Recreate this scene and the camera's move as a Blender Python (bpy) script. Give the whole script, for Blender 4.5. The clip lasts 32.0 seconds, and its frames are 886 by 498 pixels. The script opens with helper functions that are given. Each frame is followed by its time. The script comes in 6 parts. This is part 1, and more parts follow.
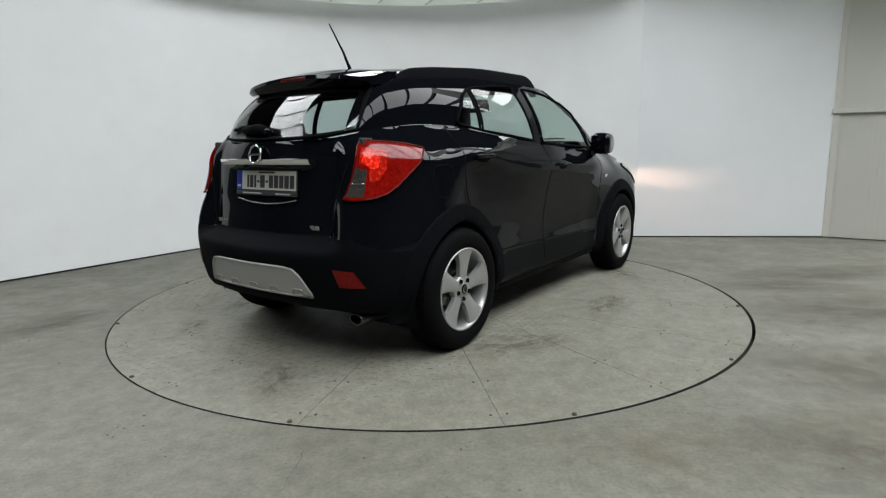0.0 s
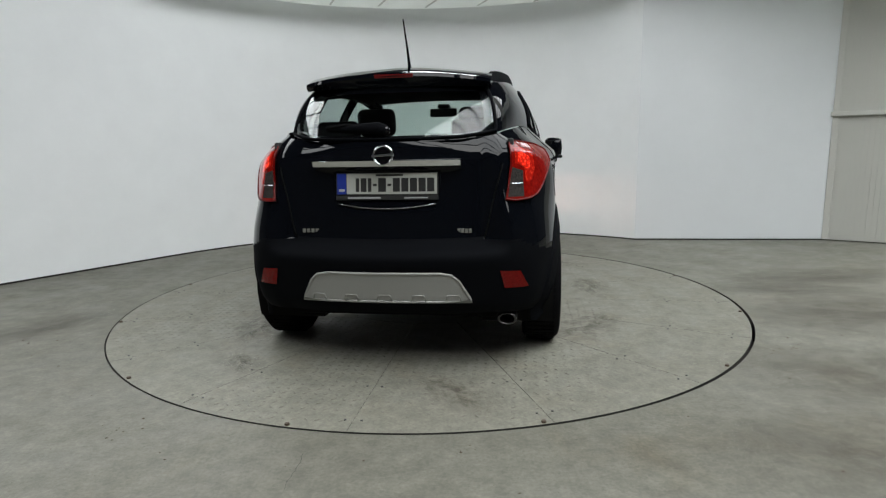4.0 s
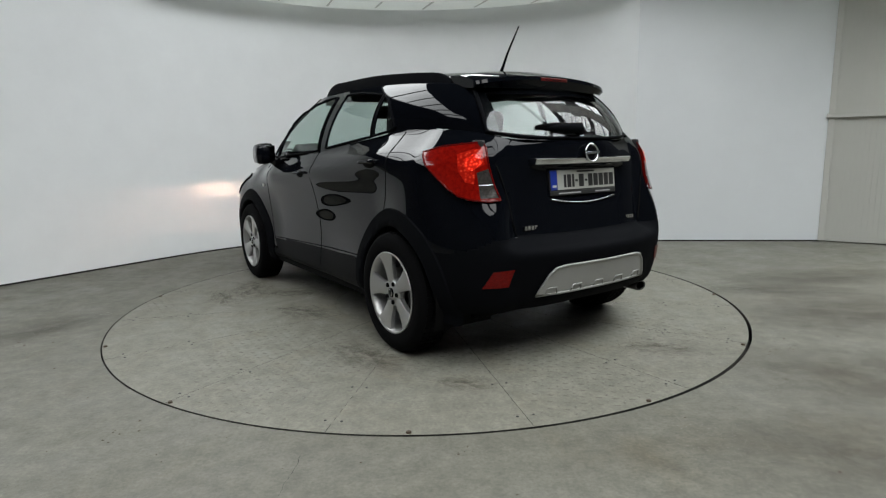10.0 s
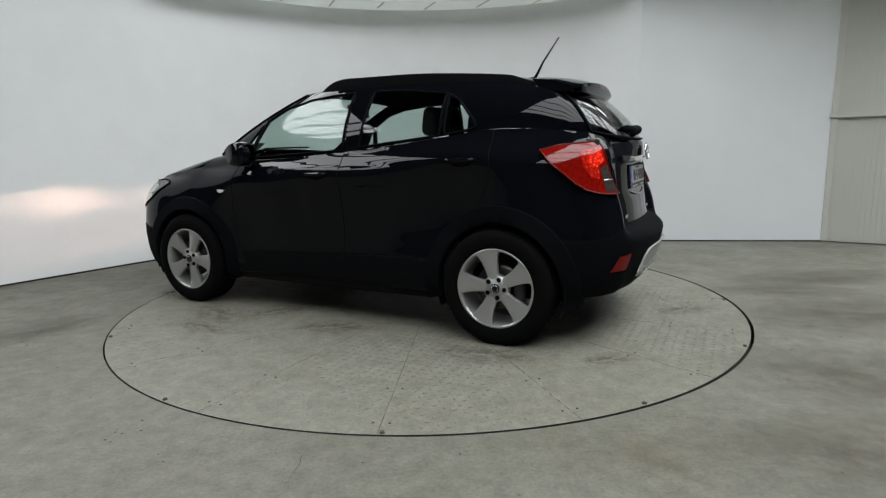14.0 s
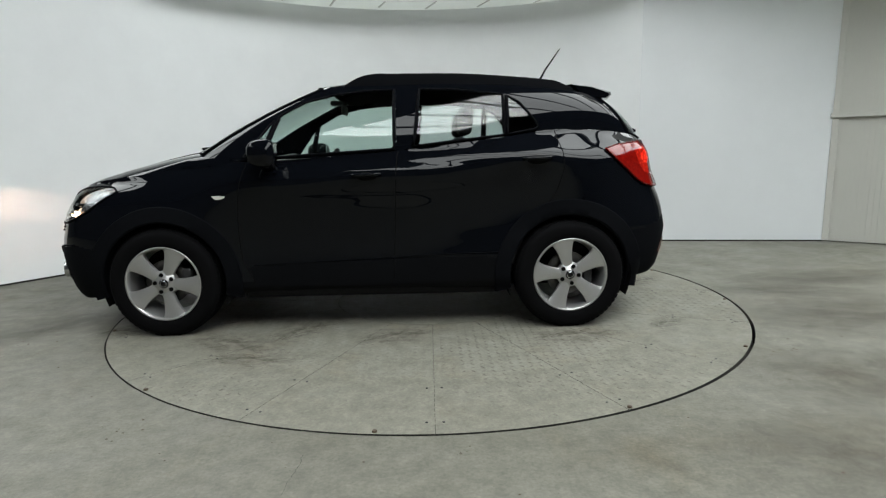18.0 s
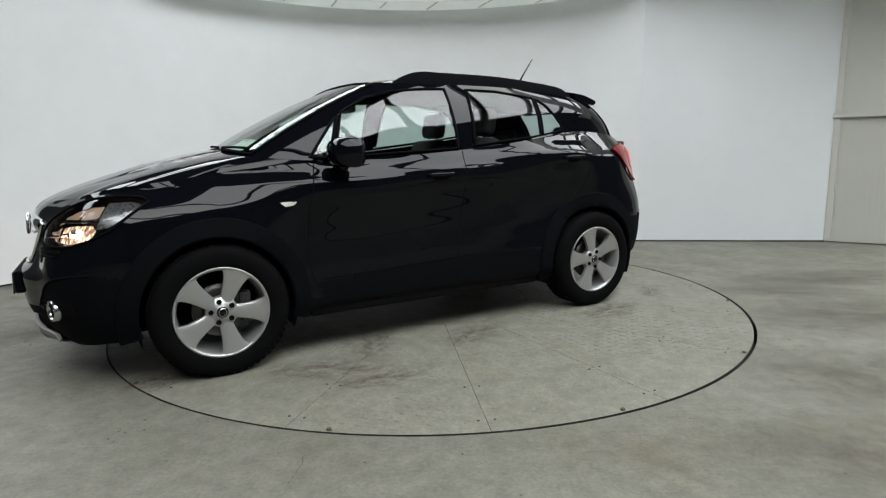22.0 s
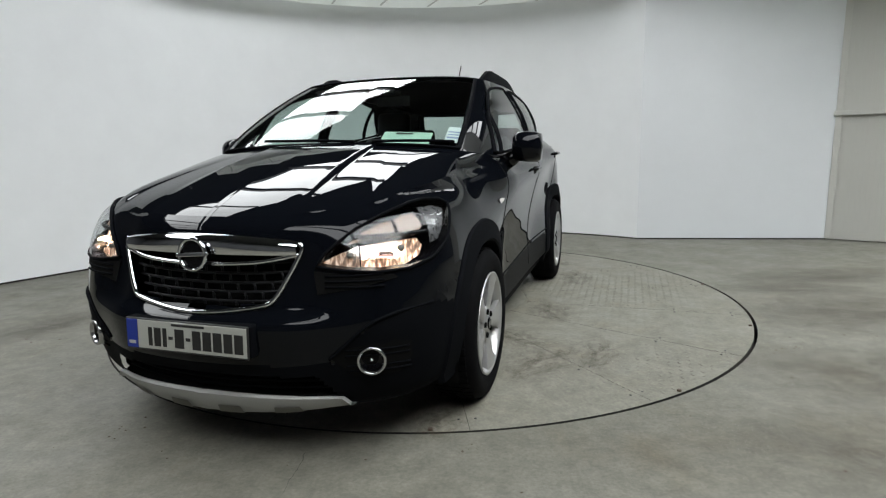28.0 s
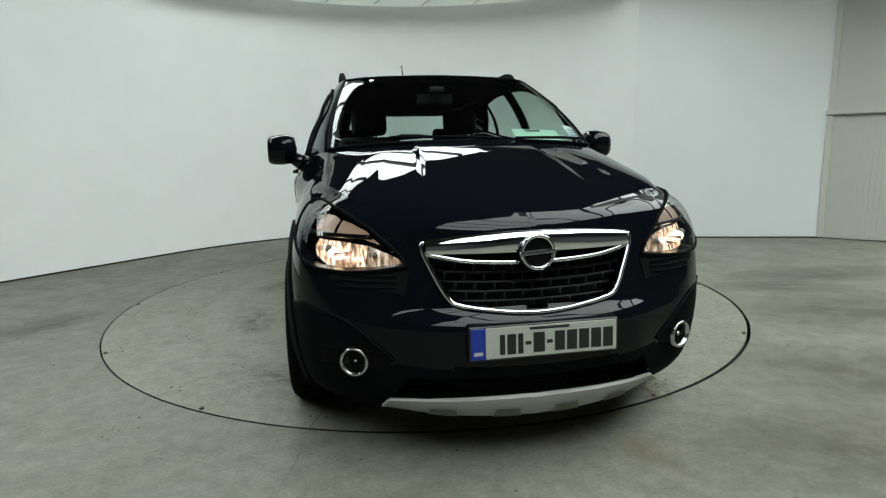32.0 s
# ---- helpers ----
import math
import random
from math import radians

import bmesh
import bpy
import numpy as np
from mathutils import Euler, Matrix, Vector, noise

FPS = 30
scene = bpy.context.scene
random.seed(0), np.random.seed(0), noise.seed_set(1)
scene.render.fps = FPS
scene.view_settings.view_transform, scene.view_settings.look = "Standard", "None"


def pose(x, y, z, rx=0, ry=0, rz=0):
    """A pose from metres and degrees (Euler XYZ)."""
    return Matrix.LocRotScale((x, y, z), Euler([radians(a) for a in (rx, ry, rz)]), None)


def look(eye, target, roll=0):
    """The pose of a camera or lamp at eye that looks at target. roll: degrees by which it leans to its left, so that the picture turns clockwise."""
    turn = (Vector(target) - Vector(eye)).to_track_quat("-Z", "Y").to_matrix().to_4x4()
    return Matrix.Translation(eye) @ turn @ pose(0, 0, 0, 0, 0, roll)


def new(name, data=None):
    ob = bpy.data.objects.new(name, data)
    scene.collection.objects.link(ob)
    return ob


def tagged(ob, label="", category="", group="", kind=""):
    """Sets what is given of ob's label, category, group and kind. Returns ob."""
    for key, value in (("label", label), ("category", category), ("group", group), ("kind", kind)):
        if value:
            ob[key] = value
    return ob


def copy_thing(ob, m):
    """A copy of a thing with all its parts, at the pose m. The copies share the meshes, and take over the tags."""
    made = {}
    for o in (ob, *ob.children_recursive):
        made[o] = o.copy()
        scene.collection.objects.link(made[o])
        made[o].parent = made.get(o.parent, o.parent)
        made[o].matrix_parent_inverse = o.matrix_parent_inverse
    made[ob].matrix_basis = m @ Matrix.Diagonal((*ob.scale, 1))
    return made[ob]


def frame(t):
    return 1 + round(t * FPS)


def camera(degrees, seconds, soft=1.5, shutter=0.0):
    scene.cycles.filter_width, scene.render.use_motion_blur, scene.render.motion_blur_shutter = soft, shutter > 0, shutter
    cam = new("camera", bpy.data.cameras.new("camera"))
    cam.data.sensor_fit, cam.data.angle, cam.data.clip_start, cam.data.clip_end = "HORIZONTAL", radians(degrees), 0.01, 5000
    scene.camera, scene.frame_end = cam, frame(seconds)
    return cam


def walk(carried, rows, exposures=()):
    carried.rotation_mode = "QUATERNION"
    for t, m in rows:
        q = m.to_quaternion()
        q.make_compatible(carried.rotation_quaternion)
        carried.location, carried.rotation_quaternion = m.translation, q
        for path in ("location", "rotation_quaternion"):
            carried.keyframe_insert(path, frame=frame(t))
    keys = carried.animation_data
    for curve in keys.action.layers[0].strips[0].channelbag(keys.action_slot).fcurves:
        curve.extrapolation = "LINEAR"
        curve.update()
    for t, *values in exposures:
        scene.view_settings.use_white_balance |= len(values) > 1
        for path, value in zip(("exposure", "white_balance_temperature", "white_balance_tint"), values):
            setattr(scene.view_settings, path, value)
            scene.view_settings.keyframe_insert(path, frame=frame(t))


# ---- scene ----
# ---- camera on a tripod, swaying a little ----
EYE = (0.0, -4.411, 1.135)
EXPOSURES = [(0, -0.06, 6500, 9), (3, -0.09, 6500, 9), (6, -0.29, 6500, 9), (14, -0.24, 6500, 9), (17, -0.04, 6500, 6.5), (19, -0.03, 6500, 7.5), (22, -0.02, 6500, 9), (28, -0.05, 6500, 10), (30, -0.06, 6500, 9), (31, -0.08, 6500, 5), (32, -0.10, 6500, 0)]
cam = camera(74.94, 32.0, soft=1.25)


def aim(pan, tilt):
    p, t = radians(pan), radians(tilt)
    way = Vector((math.sin(p) * math.cos(t), math.cos(p) * math.cos(t), math.sin(t)))
    return look(EYE, Vector(EYE) + way, -1.02)


walk(cam, [(t, aim(p, q)) for t, p, q in (
    (0, 1.20, -10.05), (1, 1.14, -9.98), (2, 1.14, -9.92), (3, 1.19, -9.86), (3.5, 1.21, -9.82),
    (5.5, 1.38, -9.75), (6, 1.47, -9.76), (7, 1.61, -9.73), (8, 1.63, -9.69), (9, 1.59, -9.65),
    (10, 1.51, -9.65), (11, 1.43, -9.66), (12, 1.40, -9.64), (13, 1.35, -9.63), (14, 1.32, -9.64),
    (14.5, 1.32, -9.64), (16.5, 1.30, -9.63), (17, 1.28, -9.65), (18, 1.23, -9.68), (19, 1.18, -9.62),
    (20, 1.14, -9.57), (21, 1.11, -9.56), (22, 1.09, -9.64), (23, 1.03, -9.70), (24, 0.95, -9.79),
    (25, 0.92, -9.85), (25.5, 0.93, -9.89), (27.5, 1.00, -9.83), (28, 1.04, -9.86), (29, 1.24, -9.99),
    (30, 1.46, -10.03), (31, 1.66, -10.03), (31.5, 1.63, -10.01), (32, 1.60, -9.97),
)], EXPOSURES)
TURN = ((0, 52.46), (3, 73.54), (6, 94.82), (9, 116.33), (12, 137.68), (14.5, 155.00), (17, 172.99), (20, 194.13), (23, 215.51), (25, 229.60), (28, 251.04), (30, 265.14), (32, 279.28))  # seconds, degrees of the turntable

# ---- light: overcast daylight through the rooflights and the high windows of the hall ----
world = bpy.data.worlds.new("world")
scene.world = world
world.use_nodes = True
_sky = world.node_tree.nodes.new("ShaderNodeTexSky")
_sky.sky_type, _sky.sun_disc = "NISHITA", False
_sky.sun_elevation, _sky.sun_rotation = radians(40), radians(160)
world.node_tree.links.new(_sky.outputs["Color"], world.node_tree.nodes["Background"].inputs["Color"])
world.node_tree.nodes["Background"].inputs["Strength"].default_value = 0.1

ROOF_Z = 7.6
HALL = pose(0, 0, 0, 0, 0, -35.4)  # the hall stands askew to the studio
STRIPS = ((-8.3, -5.0, 26.0, -10.5, 11.2), (2.4, 8.1, 23.2, -9.0, 11.2))  # rooflights along the hall: their edges across it, watts a square metre, and their ends


def daylight(name, m, size_x, size_y, watts, colour=(0.955, 0.985, 0.985)):
    data = bpy.data.lights.new(name, "AREA")
    data.shape, data.size, data.size_y, data.energy, data.color = "RECTANGLE", size_x, size_y, watts, colour
    ob = new(name, data)
    ob.matrix_world = m
    return ob


for x0, x1, watts, y0, y1 in STRIPS:
    daylight("rooflight_daylight", HALL @ pose((x0 + x1) / 2, (y0 + y1) / 2, ROOF_Z + 0.12), x1 - x0, y1 - y0, watts * (x1 - x0) * (y1 - y0))


# ---- materials ----
def nodes_of(name):
    mat = bpy.data.materials.new(name)
    mat.use_nodes = True
    nt = mat.node_tree
    return mat, nt, nt.nodes["Principled BSDF"]


def node(nt, kind, **inputs):
    n = nt.nodes.new(kind)
    for key, value in inputs.items():
        n.inputs[key.replace("_", " ")].default_value = value
    return n


def ramp(nt, source, stops):
    n = nt.nodes.new("ShaderNodeValToRGB")
    el = n.color_ramp.elements
    while len(el) < len(stops):
        el.new(0.5)
    for e, (p, c) in zip(el, stops):
        e.position, e.color = p, (*c, 1) if len(c) == 3 else c
    nt.links.new(source, n.inputs["Fac"])
    return n.outputs["Color"]


def grey(v):
    return (v, v, v)


def mixed(nt, fac, a, b, mode="MIX"):
    n = nt.nodes.new("ShaderNodeMix")
    n.data_type, n.blend_type = "RGBA", mode
    for sock, v in ((n.inputs[0], fac), (n.inputs[6], a), (n.inputs[7], b)):
        if isinstance(v, (int, float)):
            sock.default_value = v
        elif isinstance(v, tuple):
            sock.default_value = (*v, 1)
        else:
            nt.links.new(v, sock)
    return n.outputs[2]


def bumped(nt, bsdf, height, strength=0.2, distance=0.01):
    b = node(nt, "ShaderNodeBump", Strength=strength, Distance=distance)
    nt.links.new(height, b.inputs["Height"])
    nt.links.new(b.outputs["Normal"], bsdf.inputs["Normal"])


def noise_tex(nt, scale, detail=6.0, rough=0.6, vec=None, stretch=None):
    n = node(nt, "ShaderNodeTexNoise", Scale=scale, Detail=detail, Roughness=rough)
    if vec is None:
        vec = nt.nodes.new("ShaderNodeTexCoord").outputs["Object"]
    if stretch:
        mp = nt.nodes.new("ShaderNodeMapping")
        mp.inputs["Scale"].default_value = stretch
        nt.links.new(vec, mp.inputs["Vector"])
        vec = mp.outputs["Vector"]
    nt.links.new(vec, n.inputs["Vector"])
    return n.outputs["Fac"]


def plain(name, colour, rough=0.5, metal=0.0, grain=0.0, scale=60.0, spec=0.5, coat=0.0):
    """A material with a little unevenness in tone, gloss and relief."""
    mat, nt, b = nodes_of(name)
    f = noise_tex(nt, scale)
    lo = tuple(c * (1 - grain) for c in colour)
    hi = tuple(min(1, c * (1 + grain)) for c in colour)
    nt.links.new(ramp(nt, f, [(0.3, lo), (0.7, hi)]), b.inputs["Base Color"])
    nt.links.new(ramp(nt, f, [(0.3, grey(rough * 0.9)), (0.7, grey(min(1, rough * 1.1)))]), b.inputs["Roughness"])
    b.inputs["Metallic"].default_value = metal
    b.inputs["Specular IOR Level"].default_value = spec
    b.inputs["Coat Weight"].default_value = coat
    b.inputs["Coat Roughness"].default_value = 0.03
    if grain:
        bumped(nt, b, f, 0.12, 0.002)
    return mat


def glow(name, colour, strength, base=(0.5, 0.5, 0.5), rough=0.2):
    mat, nt, b = nodes_of(name)
    b.inputs["Base Color"].default_value = (*base, 1)
    b.inputs["Roughness"].default_value = rough
    b.inputs["Emission Color"].default_value = (*colour, 1)
    b.inputs["Emission Strength"].default_value = strength
    return mat


def pane_material(name, tint, ior=1.5, rough=0.0):
    """Thin tinted glass: light passes with a tint, and the surface mirrors by Fresnel."""
    mat = bpy.data.materials.new(name)
    mat.use_nodes = True
    nt = mat.node_tree
    nt.nodes.clear()
    out = nt.nodes.new("ShaderNodeOutputMaterial")
    mix = nt.nodes.new("ShaderNodeMixShader")
    clear = nt.nodes.new("ShaderNodeBsdfTransparent")
    clear.inputs["Color"].default_value = (*tint, 1)
    gloss = nt.nodes.new("ShaderNodeBsdfGlossy")
    gloss.inputs["Roughness"].default_value = rough
    edge = nt.nodes.new("ShaderNodeLayerWeight")
    edge.inputs["Blend"].default_value = 0.5
    power = nt.nodes.new("ShaderNodeMath")
    power.operation = "POWER"
    power.inputs[1].default_value = 5.0
    fres = nt.nodes.new("ShaderNodeMath")
    fres.operation = "MULTIPLY_ADD"
    base = 2 * ((ior - 1) / (ior + 1)) ** 2
    fres.inputs[1].default_value, fres.inputs[2].default_value = 1 - base, base
    nt.links.new(edge.outputs["Facing"], power.inputs[0])
    nt.links.new(power.outputs[0], fres.inputs[0])
    for a, b in ((fres.outputs[0], mix.inputs[0]), (clear.outputs[0], mix.inputs[1]), (gloss.outputs[0], mix.inputs[2]), (mix.outputs[0], out.inputs[0])):
        nt.links.new(a, b)
    return mat


def concrete(name, base, dark, light, scale=1.0, mottle=0.35, flat=0.42):
    """Power-floated concrete: soft clouds, brownish blotches, finger-wide mottling, fine speckle and pits."""
    mat, nt, b = nodes_of(name)
    obj = nt.nodes.new("ShaderNodeTexCoord").outputs["Object"]
    cloud = noise_tex(nt, 0.7 * scale, 6, 0.58, obj)
    patch = noise_tex(nt, 3.1 * scale, 7, 0.62, obj)
    mott = noise_tex(nt, 11.0, 7, 0.68, obj)
    speck = noise_tex(nt, 60, 5, 0.7, obj)
    stain = noise_tex(nt, 1.35 * scale, 9, 0.66, obj, (1.0, 0.8, 1))
    pits = node(nt, "ShaderNodeTexVoronoi", Scale=23.0)
    nt.links.new(obj, pits.inputs["Vector"])
    c = mixed(nt, ramp(nt, cloud, [(0.32, grey(flat)), (0.66, grey(1))]), dark, light)
    c = mixed(nt, ramp(nt, patch, [(0.40, grey(0.0)), (0.66, grey(0.55))]), c, base)
    c = mixed(nt, ramp(nt, stain, [(0.54, grey(0)), (0.72, grey(0.55))]), c, tuple(v * k for v, k in zip(dark, (1.12, 0.98, 0.80))))
    c = mixed(nt, mottle, c, ramp(nt, mott, [(0.34, grey(0.22)), (0.66, grey(0.78))]), "OVERLAY")
    c = mixed(nt, 0.40, c, ramp(nt, speck, [(0.3, grey(0.25)), (0.7, grey(0.75))]), "OVERLAY")
    c = mixed(nt, ramp(nt, pits.outputs["Distance"], [(0.03, grey(0.55)), (0.09, grey(0.0))]), c, tuple(v * 0.5 for v in dark))
    nt.links.new(c, b.inputs["Base Color"])
    nt.links.new(ramp(nt, patch, [(0.3, grey(0.42)), (0.75, grey(0.68))]), b.inputs["Roughness"])
    b.inputs["Specular IOR Level"].default_value = 0.35
    bumped(nt, b, speck, 0.3, 0.004)
    return mat


M_FLOOR = concrete("floor_concrete", (0.156, 0.153, 0.124), (0.096, 0.090, 0.068), (0.170, 0.167, 0.139))
M_WALL = plain("white_wall_paint", (0.85, 0.865, 0.87), 0.62, grain=0.02, scale=3.0, spec=0.3)
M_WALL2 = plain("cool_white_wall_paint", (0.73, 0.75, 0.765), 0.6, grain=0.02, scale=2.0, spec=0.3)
M_CLAD = plain("cream_metal_cladding", (0.52, 0.515, 0.475), 0.45, grain=0.02, scale=5.0)
def ceiling_tile():
    """Thin white tile that lets some of the daylight above it through, added to brighten strip and wall top."""
    mat, nt, b = nodes_of("white_ceiling_tile")
    f = noise_tex(nt, 30)
    nt.links.new(ramp(nt, f, [(0.3, (0.80, 0.80, 0.78)), (0.7, (0.86, 0.86, 0.84))]), b.inputs["Base Color"])
    b.inputs["Roughness"].default_value = 0.9
    thin = node(nt, "ShaderNodeBsdfTranslucent", Color=(0.80, 0.82, 0.80, 1))
    mix = node(nt, "ShaderNodeMixShader", Fac=0.58)
    nt.links.new(b.outputs[0], mix.inputs[1])
    nt.links.new(thin.outputs[0], mix.inputs[2])
    nt.links.new(mix.outputs[0], nt.nodes["Material Output"].inputs[0])
    return mat


M_CEIL = ceiling_tile()
M_ROOF = plain("dark_roof_sheeting", (0.045, 0.047, 0.05), 0.7, grain=0.15, scale=2.0)
M_HALL = plain("grey_hall_cladding", (0.07, 0.072, 0.075), 0.7, grain=0.1, scale=1.5)
M_STEEL = plain("dark_painted_steel", (0.03, 0.03, 0.032), 0.5, grain=0.1, scale=10)
M_GAP = plain("gap_black", (0.012, 0.011, 0.01), 0.9, grain=0.3, scale=40)


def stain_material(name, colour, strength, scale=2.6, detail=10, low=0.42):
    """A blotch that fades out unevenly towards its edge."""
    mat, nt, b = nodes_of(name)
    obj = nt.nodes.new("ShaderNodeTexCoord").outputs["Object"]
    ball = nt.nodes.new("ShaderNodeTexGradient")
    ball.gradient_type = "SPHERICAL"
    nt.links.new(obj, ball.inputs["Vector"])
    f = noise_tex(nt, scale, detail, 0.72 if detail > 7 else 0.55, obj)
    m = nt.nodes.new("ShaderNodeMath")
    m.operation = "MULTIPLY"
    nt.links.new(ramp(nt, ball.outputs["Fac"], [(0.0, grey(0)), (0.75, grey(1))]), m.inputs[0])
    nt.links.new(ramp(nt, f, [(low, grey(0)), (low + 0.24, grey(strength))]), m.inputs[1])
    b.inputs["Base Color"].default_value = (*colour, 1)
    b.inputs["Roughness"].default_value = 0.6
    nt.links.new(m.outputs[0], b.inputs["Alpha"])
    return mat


M_STAIN = stain_material("brown_dried_mud", (0.095, 0.073, 0.048), 0.6)
M_DIRT_SHADE = stain_material("floor_dirt_and_shade", (0.080, 0.069, 0.049), 0.38, 1.7, 8, 0.30)


# ---- mesh helpers ----
def mesh_from(name, verts, faces, normals=None, smooth=True):
    me = bpy.data.meshes.new(name)
    me.from_pydata([tuple(v) for v in verts], [], [tuple(f) for f in faces])
    if smooth:
        me.polygons.foreach_set("use_smooth", [True] * len(me.polygons))
    me.update()
    if normals is not None:
        me.normals_split_custom_set_from_vertices([tuple(n) for n in normals])
    return me


def put(name, me, material, parent=None, label=""):
    ob = new(name, me)
    if material is not None:
        me.materials.append(material)
    if parent is not None:
        ob.parent = parent
    if label:
        ob["label"] = label
    return ob


def part(name, bm, material, parent, label="", smooth=False, angle=None):
    """Links a bmesh as one mesh object under a thing or a part."""
    me = bpy.data.meshes.new(name)
    bmesh.ops.recalc_face_normals(bm, faces=bm.faces)
    bm.to_mesh(me)
    bm.free()
    if smooth or angle:
        me.polygons.foreach_set("use_smooth", [True] * len(me.polygons))
    if angle:
        me.set_sharp_from_angle(angle=radians(angle))
    return put(name, me, material, parent, label)


def box_bm(x0, x1, y0, y1, z0, z1, bevel=0.0, bm=None, segments=2):
    bm = bm or bmesh.new()
    m = Matrix.LocRotScale(((x0 + x1) / 2, (y0 + y1) / 2, (z0 + z1) / 2), None, (x1 - x0, y1 - y0, z1 - z0))
    made = bmesh.ops.create_cube(bm, size=1, matrix=m)
    if bevel:
        edges = {e for v in made["verts"] for e in v.link_edges}
        bmesh.ops.bevel(bm, geom=list(edges), offset=bevel, segments=segments, profile=0.5, affect="EDGES")
    return bm


def cyl_bm(r0, r1, depth, m, n=32, bm=None, bevel=0.0):
    bm = bm or bmesh.new()
    made = bmesh.ops.create_cone(bm, cap_ends=True, segments=n, radius1=r0, radius2=r1, depth=depth, matrix=m)
    if bevel:
        edges = {e for v in made["verts"] for e in v.link_edges if len(e.link_faces) == 2 and e.calc_face_angle(0) > 0.8}
        bmesh.ops.bevel(bm, geom=list(edges), offset=bevel, segments=2, profile=0.5, affect="EDGES")
    return bm


def revolve(profile, n=48, axis="y", close=False):
    """A surface of revolution about an axis; profile: (radius, along the axis)."""
    verts, faces = [], []
    k = len(profile)
    for i in range(n):
        a = 2 * math.pi * i / n
        for r, h in profile:
            c, s = r * math.cos(a), r * math.sin(a)
            verts.append((c, h, s) if axis == "y" else (h, c, s) if axis == "x" else (c, s, h))
    for i in range(n):
        for j in range(k if close else k - 1):
            a, b = i * k + j, i * k + (j + 1) % k
            c, d = ((i + 1) % n) * k + (j + 1) % k, ((i + 1) % n) * k + j
            faces.append((a, b, c, d))
    return verts, faces


def tube(points, radius, n=8, closed=False, flat=1.0):
    """A round bar along points, with closed ends; radius may be a list."""
    pts = [Vector(p) for p in points]
    k = len(pts)
    verts, faces = [], []
    for i, p in enumerate(pts):
        a, b = pts[(i - 1) % k if closed else max(i - 1, 0)], pts[(i + 1) % k if closed else min(i + 1, k - 1)]
        t = (b - a).normalized()
        u = t.cross(Vector((0, 0, 1)))
        if u.length < 1e-3:
            u = t.cross(Vector((0, 1, 0)))
        u.normalize()
        w = u.cross(t)
        r = radius[i] if isinstance(radius, (list, tuple)) else radius
        for j in range(n):
            q = 2 * math.pi * j / n
            verts.append(p + u * (r * math.cos(q)) + w * (r * flat * math.sin(q)))
    for i in range(k if closed else k - 1):
        for j in range(n):
            a, b = i * n + j, i * n + (j + 1) % n
            c, d = ((i + 1) % k) * n + (j + 1) % n, ((i + 1) % k) * n + j
            faces.append((a, b, c, d))
    if not closed:
        faces += [tuple(range(n))[::-1], tuple(range((k - 1) * n, k * n))]
    return verts, faces


def smooth_curve(points, per=8, closed=False):
    """Catmull-Rom through the points."""
    pts = [Vector(p) for p in points]
    k, out = len(pts), []
    for i in range(k if closed else k - 1):
        p0 = pts[(i - 1) % k] if closed or i else pts[0] * 2 - pts[1]
        p1, p2 = pts[i], pts[(i + 1) % k]
        p3 = pts[(i + 2) % k] if closed or i + 2 < k else pts[-1] * 2 - pts[-2]
        for j in range(per):
            t = j / per
            out.append(0.5 * (2 * p1 + (p2 - p0) * t + (2 * p0 - 5 * p1 + 4 * p2 - p3) * t * t + (3 * p1 - p0 - 3 * p2 + p3) * t ** 3))
    if not closed:
        out.append(pts[-1])
    return out


def plate_along(name, outline, z0, z1, thick, material, label="", kind="structure"):
    """An upright wall that follows a plan line; its thickness goes to the right of the line's way."""
    pts = [Vector((x, y, 0)) for x, y in outline]
    verts, faces = [], []
    k = len(pts)
    for i, p in enumerate(pts):
        t = (pts[min(i + 1, k - 1)] - pts[max(i - 1, 0)]).normalized()
        o = Vector((t.y, -t.x, 0)) * thick
        for q in (p, p + o):
            verts += [(q.x, q.y, z0), (q.x, q.y, z1)]
    for i in range(k - 1):
        a, b = i * 4, i * 4 + 4
        faces += [(a, b, b + 1, a + 1), (a + 2, a + 3, b + 3, b + 2), (a + 1, b + 1, b + 3, a + 3), (a, a + 2, b + 2, b)]
    faces += [(0, 1, 3, 2), (4 * k - 4, 4 * k - 2, 4 * k - 1, 4 * k - 3)]
    me = mesh_from(name, verts, faces, smooth=False)
    if k > 6:
        me.polygons.foreach_set("use_smooth", [True] * len(me.polygons))
        me.set_sharp_from_angle(angle=radians(30))
    ob = put(name, me, material)
    return tagged(ob, label, "wall", "", kind)


# ---- the setting ----
DISC_R = 2.2285
WALL_H = 2.95
SEAM = (2.50, 2.54)
CORNER = (4.63, 2.23)
ARC_R = 3.57


